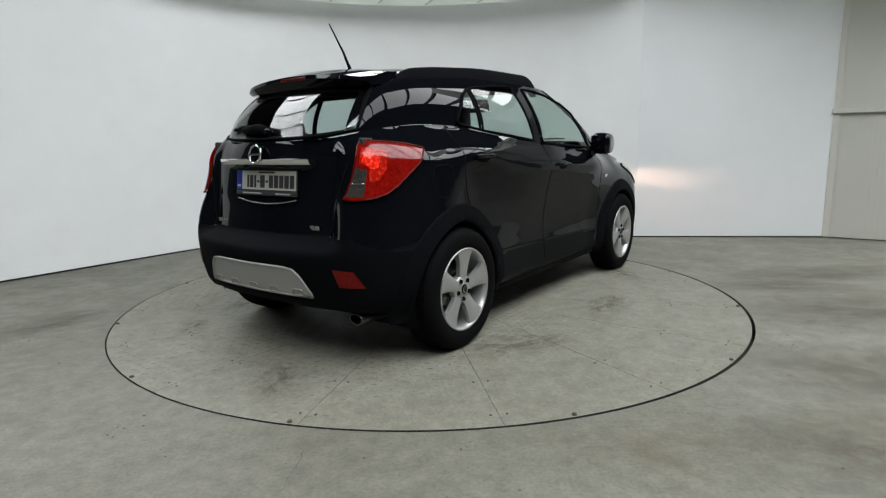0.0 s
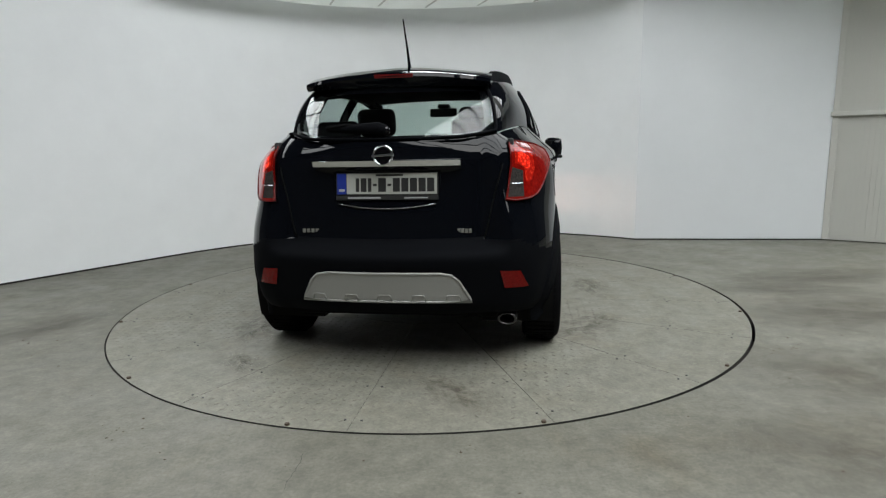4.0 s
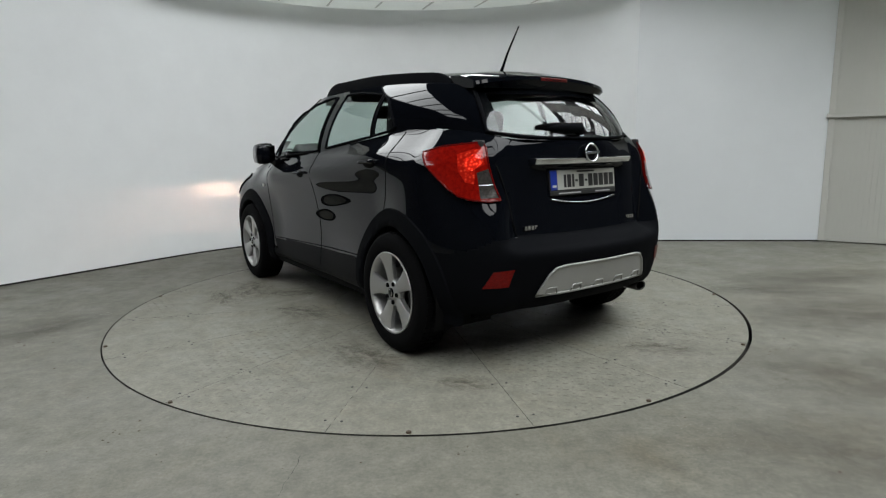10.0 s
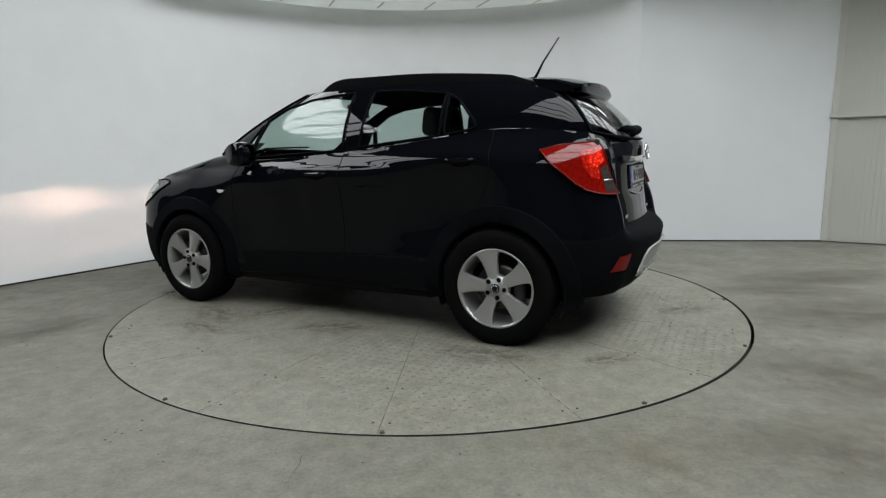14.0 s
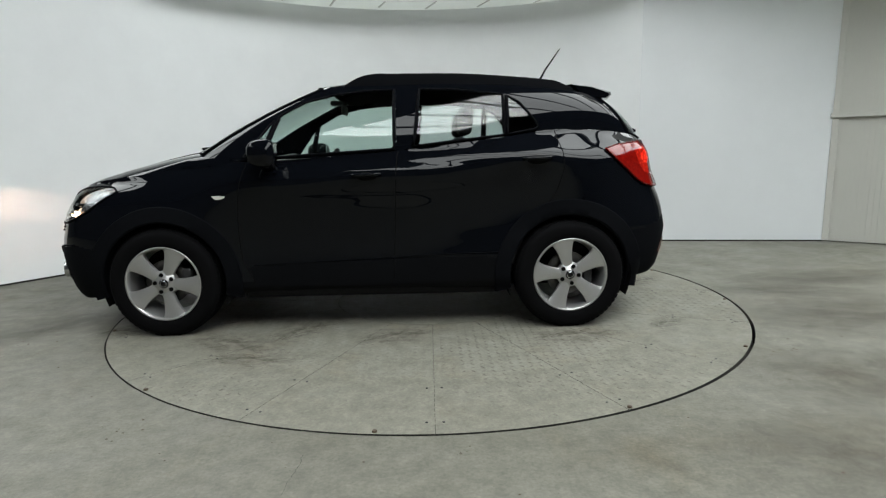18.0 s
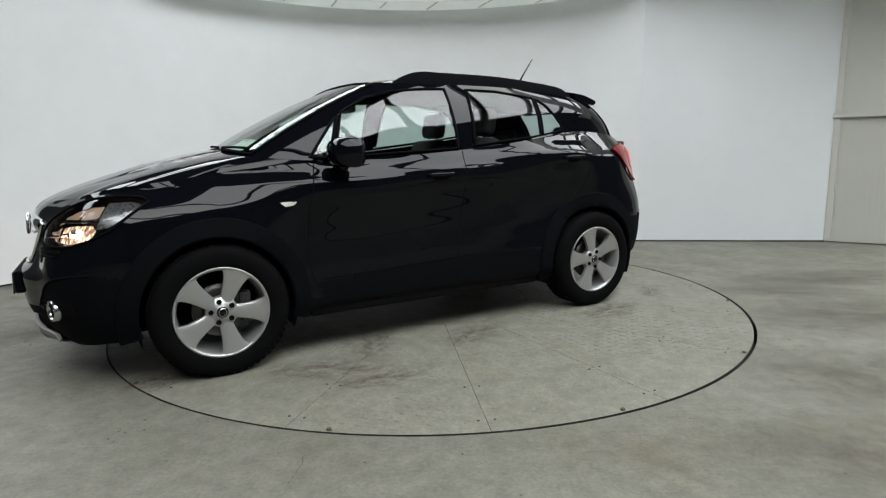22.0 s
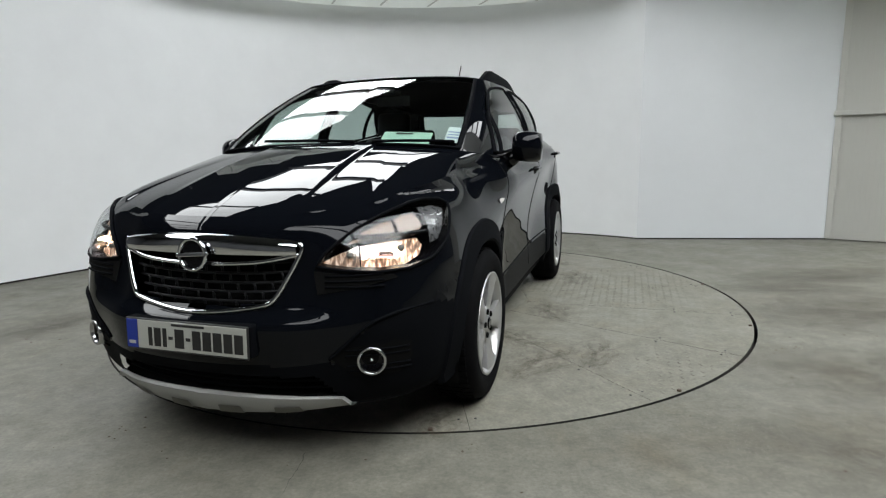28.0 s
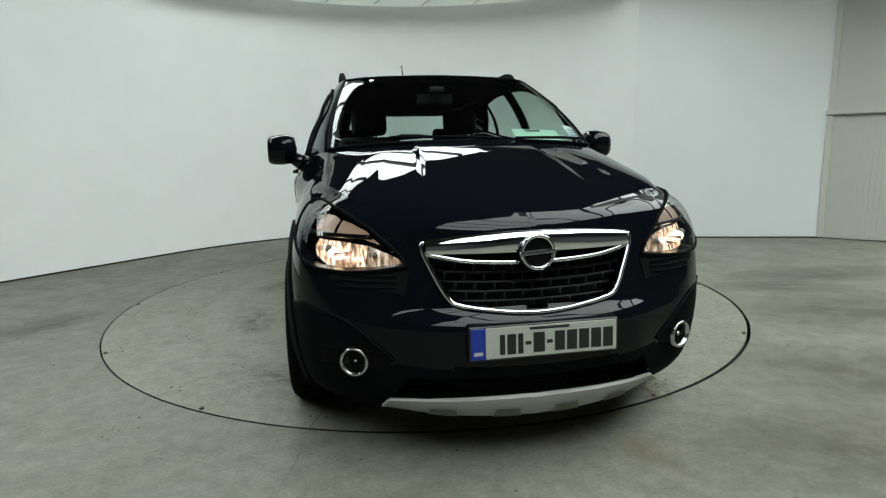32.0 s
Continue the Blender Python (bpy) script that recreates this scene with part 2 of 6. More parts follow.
def floor_sheet():
    """The concrete floor, with a round pit for the turntable."""
    n = 192
    rough = [0.0015 * noise.noise(Vector((i * 0.45, 0, 7))) for i in range(n)]
    ring = [(0.006 + math.cos(2 * math.pi * i / n) * (DISC_R + 0.007 + rough[i]), -0.002 + math.sin(2 * math.pi * i / n) * (DISC_R + 0.007 + rough[i])) for i in range(n)]
    verts = [(x, y, 0) for x, y in ring] + [(x, y, -0.10) for x, y in ring]
    outer = []
    for i in range(n):
        a = 2 * math.pi * i / n
        c, s = math.cos(a), math.sin(a)
        k = min(24 / max(abs(c), 1e-6), 24 / max(abs(s), 1e-6))
        outer.append((c * k, s * k, 0))
    verts += outer
    faces = [(i, (i + 1) % n, 2 * n + (i + 1) % n, 2 * n + i) for i in range(n)]
    faces += [(i, n + i, n + (i + 1) % n, (i + 1) % n) for i in range(n)]
    faces.append(tuple(range(n, 2 * n))[::-1])
    ob = put("floor", mesh_from("floor", verts, faces, smooth=False), M_FLOOR)
    # pit sides near black: the gap's shade is put into the colour
    ob.data.materials.append(M_GAP)
    for p in list(ob.data.polygons)[n:]:
        p.material_index = 1
    return tagged(ob, "stained grey power-floated concrete floor with a round pit", "floor", "", "structure")


floor_sheet()

arc = [(ARC_R * math.cos(radians(a)), ARC_R * math.sin(radians(a))) for a in np.linspace(45.5, 144, 60)]
arc[0] = SEAM
end = arc[-1]
curve_line = arc + [(end[0] - 0.588 * d, end[1] - 0.809 * d) for d in (0.4, 1.4, 2.3)]
plate_along("wall_curved", curve_line, 0.012, WALL_H, 0.12, M_WALL, "smooth white curved studio backdrop wall")
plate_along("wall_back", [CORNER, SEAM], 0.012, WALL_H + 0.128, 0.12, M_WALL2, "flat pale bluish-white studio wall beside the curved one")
side_line = [(CORNER[0] + 0.815 * d, CORNER[1] - 0.58 * d) for d in (-0.02, 1.15)]
plate_along("wall_cladding", side_line[::-1], 0.012, ROOF_Z, 0.10, M_CLAD, "cream ribbed metal cladding wall")

# gap under the walls, its shade painted as a near-black strip
plate_along("wall_foot_gap", [(x * 0.999, y * 0.999) for x, y in [CORNER, SEAM] + curve_line[1:]], 0.0, 0.016, 0.10, M_GAP, "near-black strip in the gap at the foot of the wall")


def cladding_details():
    """Ribs of the cladding sheets, the flat rail across them and the corner flashing."""
    way, out = Vector((0.815, -0.58, 0)), Vector((-0.58, -0.815, 0))
    turn = Matrix((( way.x, out.x, 0, CORNER[0]), (way.y, out.y, 0, CORNER[1]), (0, 0, 1, 0), (0, 0, 0, 1)))
    rail = part("cladding_rail", box_bm(-0.03, 1.14, 0.002, 0.045, 1.425, 1.475, 0.006), M_CLAD, None)
    rail.matrix_world = turn
    tagged(rail, "cream flat rail across the metal cladding", "rail", "", "structure")
    flash = part("corner_flashing", box_bm(-0.012, 0.050, 0.002, 0.022, 0.014, ROOF_Z - 0.02, 0.004), M_CLAD, None)
    flash.matrix_world = turn
    tagged(flash, "cream corner flashing of the cladding", "flashing", "", "structure")
    rib = None
    for i in range(60):
        x = 0.095 + i * 0.052
        if x > 1.12:
            break
        for z0, z1 in ((0.014, 1.42), (1.48, 4.6)):
            if rib is None:
                rib = part("rib", box_bm(-0.010, 0.010, 0.0, 0.011, 0, 1, 0.0), M_CLAD, None)
                ob = rib
            else:
                ob = new("rib", rib.data)
            ob.parent = bpy.data.objects["wall_cladding"]
            ob.matrix_basis = turn @ pose(x, 0.0005, z0) @ Matrix.Diagonal((1, 1, z1 - z0, 1))


cladding_details()


def soffit():
    """Tiled ceiling strip along the top of the curved wall."""
    v, f = [], []
    rows = [Vector((x, y, 0)) for x, y in arc]
    k = len(rows)
    for i, p in enumerate(rows):
        t = (rows[min(i + 1, k - 1)] - rows[max(i - 1, 0)]).normalized()
        inward = Vector((-t.y, t.x, 0)) * 0.42
        for q, z in ((p + inward * -0.1, WALL_H + 0.004), (p + inward, WALL_H + 0.004), (p + inward, WALL_H + 0.12), (p + inward * -0.1, WALL_H + 0.12)):
            v.append((q.x, q.y, z))
    for i in range(k - 1):
        for j in range(4):
            a, b = i * 4 + j, i * 4 + (j + 1) % 4
            f.append((a, b, b + 4, a + 4))
    f += [(0, 1, 2, 3), (4 * k - 1, 4 * k - 2, 4 * k - 3, 4 * k - 4)]
    tagged(put("ceiling", mesh_from("ceiling", v, f, smooth=False), M_CEIL), "white tiled ceiling strip along the curved wall", "ceiling", "", "structure")
    # grid bars of the tiles
    bm = bmesh.new()
    for i in range(-9, 10):
        for turn in (20, 110):
            c, s = math.cos(radians(turn)), math.sin(radians(turn))
            pts = []
            for d in np.arange(-5, 5, 0.1):
                x, y = -s * i * 0.6 + c * d, c * i * 0.6 + s * d
                if y > 1.5 and 3.13 < math.hypot(x, y) < 3.55:
                    pts.append((x, y))
            if len(pts) > 1:
                a, b = pts[0], pts[-1]
                if math.hypot(b[0] - a[0], b[1] - a[1]) < 2.2:
                    made = box_bm(-math.dist(a, b) / 2, math.dist(a, b) / 2, -0.011, 0.011, -0.004, 0.002)
                    me = bpy.data.meshes.new("x")
                    made.transform(pose((a[0] + b[0]) / 2, (a[1] + b[1]) / 2, WALL_H, 0, 0, math.degrees(math.atan2(b[1] - a[1], b[0] - a[0]))))
                    made.to_mesh(me)
                    made.free()
                    bm.from_mesh(me)
                    bpy.data.meshes.remove(me)
    tagged(part("ceiling_grid", bm, plain("ceiling_grid_grey", (0.5, 0.5, 0.48), 0.6), None), "grey tile grid of the ceiling strip", "ceiling grid", "", "structure")


soffit()


def overhang():
    """Unseen overhang added to shade the tops of the flat wall and the cladding; above the view, deeper towards the
    cladding.
    """
    far = side_line[1]
    line = [SEAM, CORNER, far]
    inner = [(SEAM[0] + 0.05, SEAM[1] - 0.42), (CORNER[0] - 0.35, CORNER[1] - 1.0), (far[0] - 0.62, far[1] - 0.87)]
    v = [(x, y, z) for z in (WALL_H + 0.13, WALL_H + 0.23) for x, y in line + inner]
    f = [(0, 1, 4, 3), (1, 2, 5, 4), (6, 9, 10, 7), (7, 10, 11, 8), (3, 4, 10, 9), (4, 5, 11, 10), (0, 3, 9, 6), (2, 8, 11, 5)]
    tagged(put("shading_overhang", mesh_from("shading_overhang", v, f, smooth=False), M_CEIL), "unseen white overhang added to shade the top of the flat wall", "ceiling", "", "structure")


overhang()


# ---- the turntable: sixteen steel wedge plates on a dark drum ----
# a tone darker than the plates, so that the lozenge pattern reads
M_TREAD = plain("dark_tread_tops", (0.170, 0.163, 0.131), 0.5, grain=0.25, scale=14)
M_PLATE = concrete("painted_tread_plate", (0.196, 0.191, 0.156), (0.128, 0.118, 0.090), (0.222, 0.218, 0.184), 1.6)
M_RUST = plain("rusty_bolt_steel", (0.10, 0.075, 0.055), 0.6, 0.5, 0.3, 90)


def turntable_thing():
    table = tagged(new("turntable"), "round turntable of worn grey tread plates flush with the floor", "turntable")
    part("drum", cyl_bm(DISC_R - 0.03, DISC_R - 0.02, 0.05, pose(0, 0, -0.055), 96), M_GAP, table, "dark drum under the plates")
    n, half = 12, math.pi / 16
    gap = 0.0010
    verts = []
    for r in (0.72, DISC_R - 0.006):
        for z in (0.0, -0.025):
            for i in range(n + 1):
                a = -half + 2 * half * i / n
                side = gap / r
                a = max(-half + side, min(half - side, a))
                verts.append((r * math.cos(a), r * math.sin(a), z))
    k = n + 1
    faces = []
    for i in range(n):
        faces += [(i, 2 * k + i, 2 * k + i + 1, i + 1), (2 * k + i, 3 * k + i, 3 * k + i + 1, 2 * k + i + 1), (i + 1, k + i + 1, k + i, i)]
    faces += [(0, k, 3 * k, 2 * k), (n, 2 * k + n, 3 * k + n, k + n)]
    wedge = mesh_from("plate", verts, faces, smooth=False)
    wedge.materials.append(M_PLATE)
    # plate edges near black too, to carry the shade of the gaps
    wedge.materials.append(M_GAP)
    for p in wedge.polygons:
        p.material_index = 0 if p.normal.z > 0.5 else 1
    for i in range(16):
        ob = new("plate", wedge)
        ob.parent = table
        ob.matrix_basis = pose(0, 0, 0, 0, 0, 11.25 + 22.5 * i)
    part("hub_plate", cyl_bm(0.7185, 0.7185, 0.025, pose(0, 0, -0.0125), 64), M_PLATE, table)
    # raised lozenges of the tread, worn away along the wheel ways
    rng = random.Random(4)
    v, f = [], []
    step = 0.052
    for ix in range(-42, 43):
        for iy in range(-42, 43):
            x, y = ix * step, iy * step
            r = math.hypot(x, y)
            if r > DISC_R - 0.05:
                continue
            wear = noise.noise(Vector((x * 0.9, y * 0.9, 3.1))) + 0.22 * rng.random()
            h = 0.0024 if wear < -0.10 else 0.0010 if wear < 0.12 else 0.0003
            a = radians(45 if (ix + iy) % 2 else -45)
            c, s = math.cos(a), math.sin(a)
            b = len(v)
            for px, py, pz in ((-0.018, 0, 0), (0, -0.0095, 0), (0.018, 0, 0), (0, 0.0095, 0), (-0.007, 0, h), (0.007, 0, h)):
                v.append((x + px * c - py * s, y + px * s + py * c, pz + 0.0003))
            f += [(b, b + 1, b + 5, b + 4), (b + 1, b + 2, b + 5), (b + 2, b + 3, b + 4, b + 5), (b + 3, b, b + 4)]
    ob = put("tread_pattern", mesh_from("tread_pattern", v, f, smooth=False), M_TREAD, table)
    ob["kind"] = "stuff"
    # rim bolts and the small screws beside the seams
    bolt = cyl_bm(0.012, 0.010, 0.010, pose(0, 0, 0.004), 10, bevel=0.002)
    first = None
    for a in (18.3, 50, 83.5, 113, 144, 173, 201.4, 233.2, 263, 293, 323, 350):
        if first is None:
            first = part("bolt", bolt, M_RUST, table)
        else:
            first = new("bolt", first.data)
            first.parent = table
        first.matrix_basis = pose(2.205 * math.cos(radians(a)), 2.205 * math.sin(radians(a)), 0)
    screw = None
    for i in range(16):
        for r in (1.76, 2.12):
            for da in (-1.3, 1.3):
                a = radians(22.5 * i + da * 1.6 / r)
                if screw is None:
                    screw = part("screw", cyl_bm(0.0065, 0.0055, 0.003, pose(0, 0, 0.0012), 8), M_STEEL, table)
                else:
                    screw = new("screw", screw.data)
                    screw.parent = table
                screw.matrix_basis = pose(r * math.cos(a), r * math.sin(a), 0)
    return table


turntable = turntable_thing()


def stains():
    """Dried mud on the plates, and blotches of dirt and painted shade round them."""
    def blot(name, mat, parent, x, y, rx, ry, turn, z):
        ob = put(name, mesh_from(name, [(math.cos(a), math.sin(a), 0) for a in np.linspace(0, 2 * math.pi, 25)[:-1]], [tuple(range(24))], smooth=False), mat, parent)
        m = pose(x, y, z, 0, 0, turn) @ Matrix.Diagonal((rx, ry, 1, 1))
        if parent:
            ob.matrix_basis = m
        else:
            ob.matrix_world = m
        return ob

    for x, y, rx, ry, turn in ((0.21, 0.93, 0.34, 0.20, 30), (1.20, 1.02, 0.42, 0.22, -20), (2.0, 0.71, 0.22, 0.16, 10), (0.83, 0.77, 0.32, 0.20, 60), (-1.53, 0.81, 0.20, 0.12, 40), (1.01, 1.30, 0.34, 0.16, 0), (-0.9, 1.0, 0.42, 0.22, 15), (1.5, -0.95, 0.40, 0.22, 70), (-0.7, -1.1, 0.45, 0.25, -30), (0.4, -1.25, 0.40, 0.2, 10), (1.75, 0.2, 0.3, 0.2, 0), (-1.8, -0.4, 0.3, 0.18, 50)):
        blot("stain", M_STAIN, turntable, x, y, rx, ry, turn, 0.0031)
    # dirt spread wide on the right, where it also stands for weaker light
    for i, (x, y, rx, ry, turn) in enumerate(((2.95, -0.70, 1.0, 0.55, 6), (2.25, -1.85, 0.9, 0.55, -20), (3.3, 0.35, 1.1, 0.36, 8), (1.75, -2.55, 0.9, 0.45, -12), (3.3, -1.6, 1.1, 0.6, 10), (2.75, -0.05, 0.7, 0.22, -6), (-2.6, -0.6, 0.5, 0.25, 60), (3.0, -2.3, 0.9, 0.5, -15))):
        tagged(blot("floor_stain_shade", M_DIRT_SHADE, None, x, y, rx, ry, turn, 0.0006 + 0.0003 * i), "dark blotch of dirt and painted shade on the concrete floor", "stain", "", "structure")
    # grit and a hairline crack on the concrete
    rng = random.Random(11)
    v, f = [], []
    for cx, cy, n, sp in ((-2.51, -0.89, 7, 0.05), (-2.2, 2.45, 5, 0.05), (2.05, -1.32, 9, 0.06), (-1.33, -2.11, 6, 0.05), (0.12, -2.36, 5, 0.03), (1.0, -2.3, 60, 1.2), (-1.6, -1.9, 40, 0.9), (2.7, -0.4, 60, 0.9)):
        for _ in range(n):
            x, y = rng.gauss(cx, sp), rng.gauss(cy, sp)
            if math.hypot(x, y) < DISC_R + 0.03 or math.hypot(x, y) > 3.3:
                continue
            r = rng.uniform(0.002, 0.006)
            b = len(v)
            a0 = rng.uniform(0, 6)
            for k in range(5):
                a = a0 + k * 1.257 + rng.uniform(-0.3, 0.3)
                v.append((x + r * math.cos(a) * 1.4, y + r * math.sin(a), 0.0))
            v.append((x, y, r * 0.7))
            f += [(b + k, b + (k + 1) % 5, b + 5) for k in range(5)]
    tagged(put("grit", mesh_from("grit", v, f, smooth=False), M_RUST), "dark grit scattered on the concrete floor", "grit", "", "stuff")
    v, f = [], []
    for i in range(14):
        t = i / 13
        x, y = -0.50 - 0.02 * t + rng.uniform(-0.006, 0.006), -2.36 - 0.26 * t
        w = 0.0009 * (1 - 0.7 * t)
        v += [(x - w, y, 0.0012), (x + w, y, 0.0012)]
    f = [(2 * i, 2 * i + 1, 2 * i + 3, 2 * i + 2) for i in range(13)]
    tagged(put("floor_crack", mesh_from("floor_crack", v, f, smooth=False), M_GAP), "short dark crack in the concrete floor", "crack", "", "structure")


stains()


# ---- the car ----
CAR_Y = -0.033
HUB_F, HUB_R = 1.675, -0.880


def car_paint():
    mat, nt, b = nodes_of("black_car_paint")
    f = noise_tex(nt, 900, 2)
    nt.links.new(ramp(nt, f, [(0.35, (0.0020, 0.0025, 0.0037)), (0.7, (0.0036, 0.0044, 0.0065))]), b.inputs["Base Color"])
    b.inputs["Roughness"].default_value = 0.35
    b.inputs["Specular IOR Level"].default_value = 0.0
    b.inputs["Coat Weight"].default_value = 1.0
    b.inputs["Coat Roughness"].default_value = 0.012
    b.inputs["Coat IOR"].default_value = 1.29
    return mat


M_PAINT = car_paint()
M_TRIM = plain("black_grained_plastic", (0.0040, 0.0044, 0.0056), 0.7, grain=0.25, scale=350, spec=0.03)
M_MESH = plain("dark_grille_plastic", (0.006, 0.0064, 0.0075), 0.5, grain=0.1, scale=300, spec=0.25)
M_SILL = plain("dark_door_plastic", (0.0026, 0.0029, 0.0038), 0.5, grain=0.2, scale=350, spec=0.08)
M_GLOSS = plain("gloss_black_plastic", (0.003, 0.003, 0.004), 0.12, spec=0.3)
M_RUBBER = plain("tyre_rubber", (0.004, 0.004, 0.0045), 0.8, grain=0.2, scale=120, spec=0.05)
M_CHROME = plain("chrome", (0.75, 0.76, 0.78), 0.05, 1.0)
M_ALLOY = plain("silver_alloy", (0.47, 0.468, 0.465), 0.36, 0.72, 0.04, 200)
M_SKID = plain("satin_silver_paint", (0.34, 0.34, 0.325), 0.5, 0.25, 0.05, 260)
M_INNER = plain("black_liner", (0.005, 0.005, 0.005), 0.9, grain=0.2, spec=0.08)
M_CLOTH = plain("charcoal_seat_cloth", (0.016, 0.016, 0.018), 0.9, grain=0.3, scale=300)
M_DASH = plain("dark_dashboard_plastic", (0.014, 0.014, 0.015), 0.7, grain=0.2, scale=200)
M_LINING = plain("pale_headliner", (0.16, 0.16, 0.155), 0.95, grain=0.05, scale=200)
M_GLASS = pane_material("green_tinted_glass", (0.72, 0.83, 0.79), 1.45)
M_DARKGLASS = pane_material("privacy_glass", (0.72, 0.80, 0.78), 1.42)
M_SCREEN = pane_material("windscreen_glass", (0.72, 0.82, 0.78), 1.38)


def interp(keys, t):
    """Monotone cubic through (t, value...) rows; numpy values."""
    ts = np.array([k[0] for k in keys], float)
    vs = np.array([k[1:] for k in keys], float)
    d = np.diff(vs, axis=0) / np.diff(ts)[:, None]
    m = np.zeros_like(vs)
    m[0], m[-1] = d[0], d[-1]
    same = d[:-1] * d[1:] > 0
    m[1:-1] = np.where(same, 2 * d[:-1] * d[1:] / np.where(same, d[:-1] + d[1:], 1), 0)
    t = np.clip(np.asarray(t, float), ts[0], ts[-1])
    i = np.clip(np.searchsorted(ts, t) - 1, 0, len(ts) - 2)
    h = (ts[i + 1] - ts[i])[:, None]
    u = ((t - ts[i]) / h[:, 0])[:, None]
    return (vs[i] * (1 + 2 * u) * (1 - u) ** 2 + m[i] * h * u * (1 - u) ** 2 + vs[i + 1] * u * u * (3 - 2 * u) + m[i + 1] * h * u * u * (u - 1))


def spline(rows, s):
    """Catmull-Rom (numpy) through rows at even knots 0, 1, 2, ...; s may be fractional."""
    p = np.array(rows, float)
    p = np.vstack([2 * p[0] - p[1], p, 2 * p[-1] - p[-2]])
    i = np.clip(np.floor(s).astype(int), 0, len(rows) - 2)
    t = (s - i)[:, None]
    a, b, c, d = p[i], p[i + 1], p[i + 2], p[i + 3]
    return 0.5 * (2 * b + (c - a) * t + (2 * a - 5 * b + 4 * c - d) * t ** 2 + (3 * b - a - 3 * c + d) * t ** 3)


# Left half of the plan outline, from the nose round to the tail: x, y, height of the lower edge, height of the upper edge
PLAN = (
    (2.600, 0.000, 0.185, 0.906), (2.585, 0.180, 0.185, 0.907), (2.545, 0.360, 0.190, 0.912), (2.470, 0.520, 0.200, 0.926),
    (2.385, 0.682, 0.215, 0.945), (2.260, 0.792, 0.230, 0.966), (2.095, 0.846, 0.245, 0.985), (1.880, 0.862, 0.255, 1.008),
    (1.640, 0.876, 0.255, 1.042), (1.380, 0.883, 0.255, 1.068), (1.120, 0.886, 0.255, 1.084), (0.850, 0.887, 0.255, 1.095),
    (0.560, 0.888, 0.260, 1.112), (0.200, 0.888, 0.262, 1.138), (-0.150, 0.888, 0.265, 1.172), (-0.480, 0.888, 0.268, 1.215),
    (-0.740, 0.886, 0.270, 1.250), (-0.960, 0.878, 0.275, 1.255), (-1.170, 0.858, 0.285, 1.245), (-1.355, 0.808, 0.300, 1.230),
    (-1.500, 0.715, 0.310, 1.216), (-1.592, 0.565, 0.315, 1.196), (-1.642, 0.370, 0.315, 1.182), (-1.664, 0.190, 0.315, 1.176), (-1.672, 0.000, 0.315, 1.174))
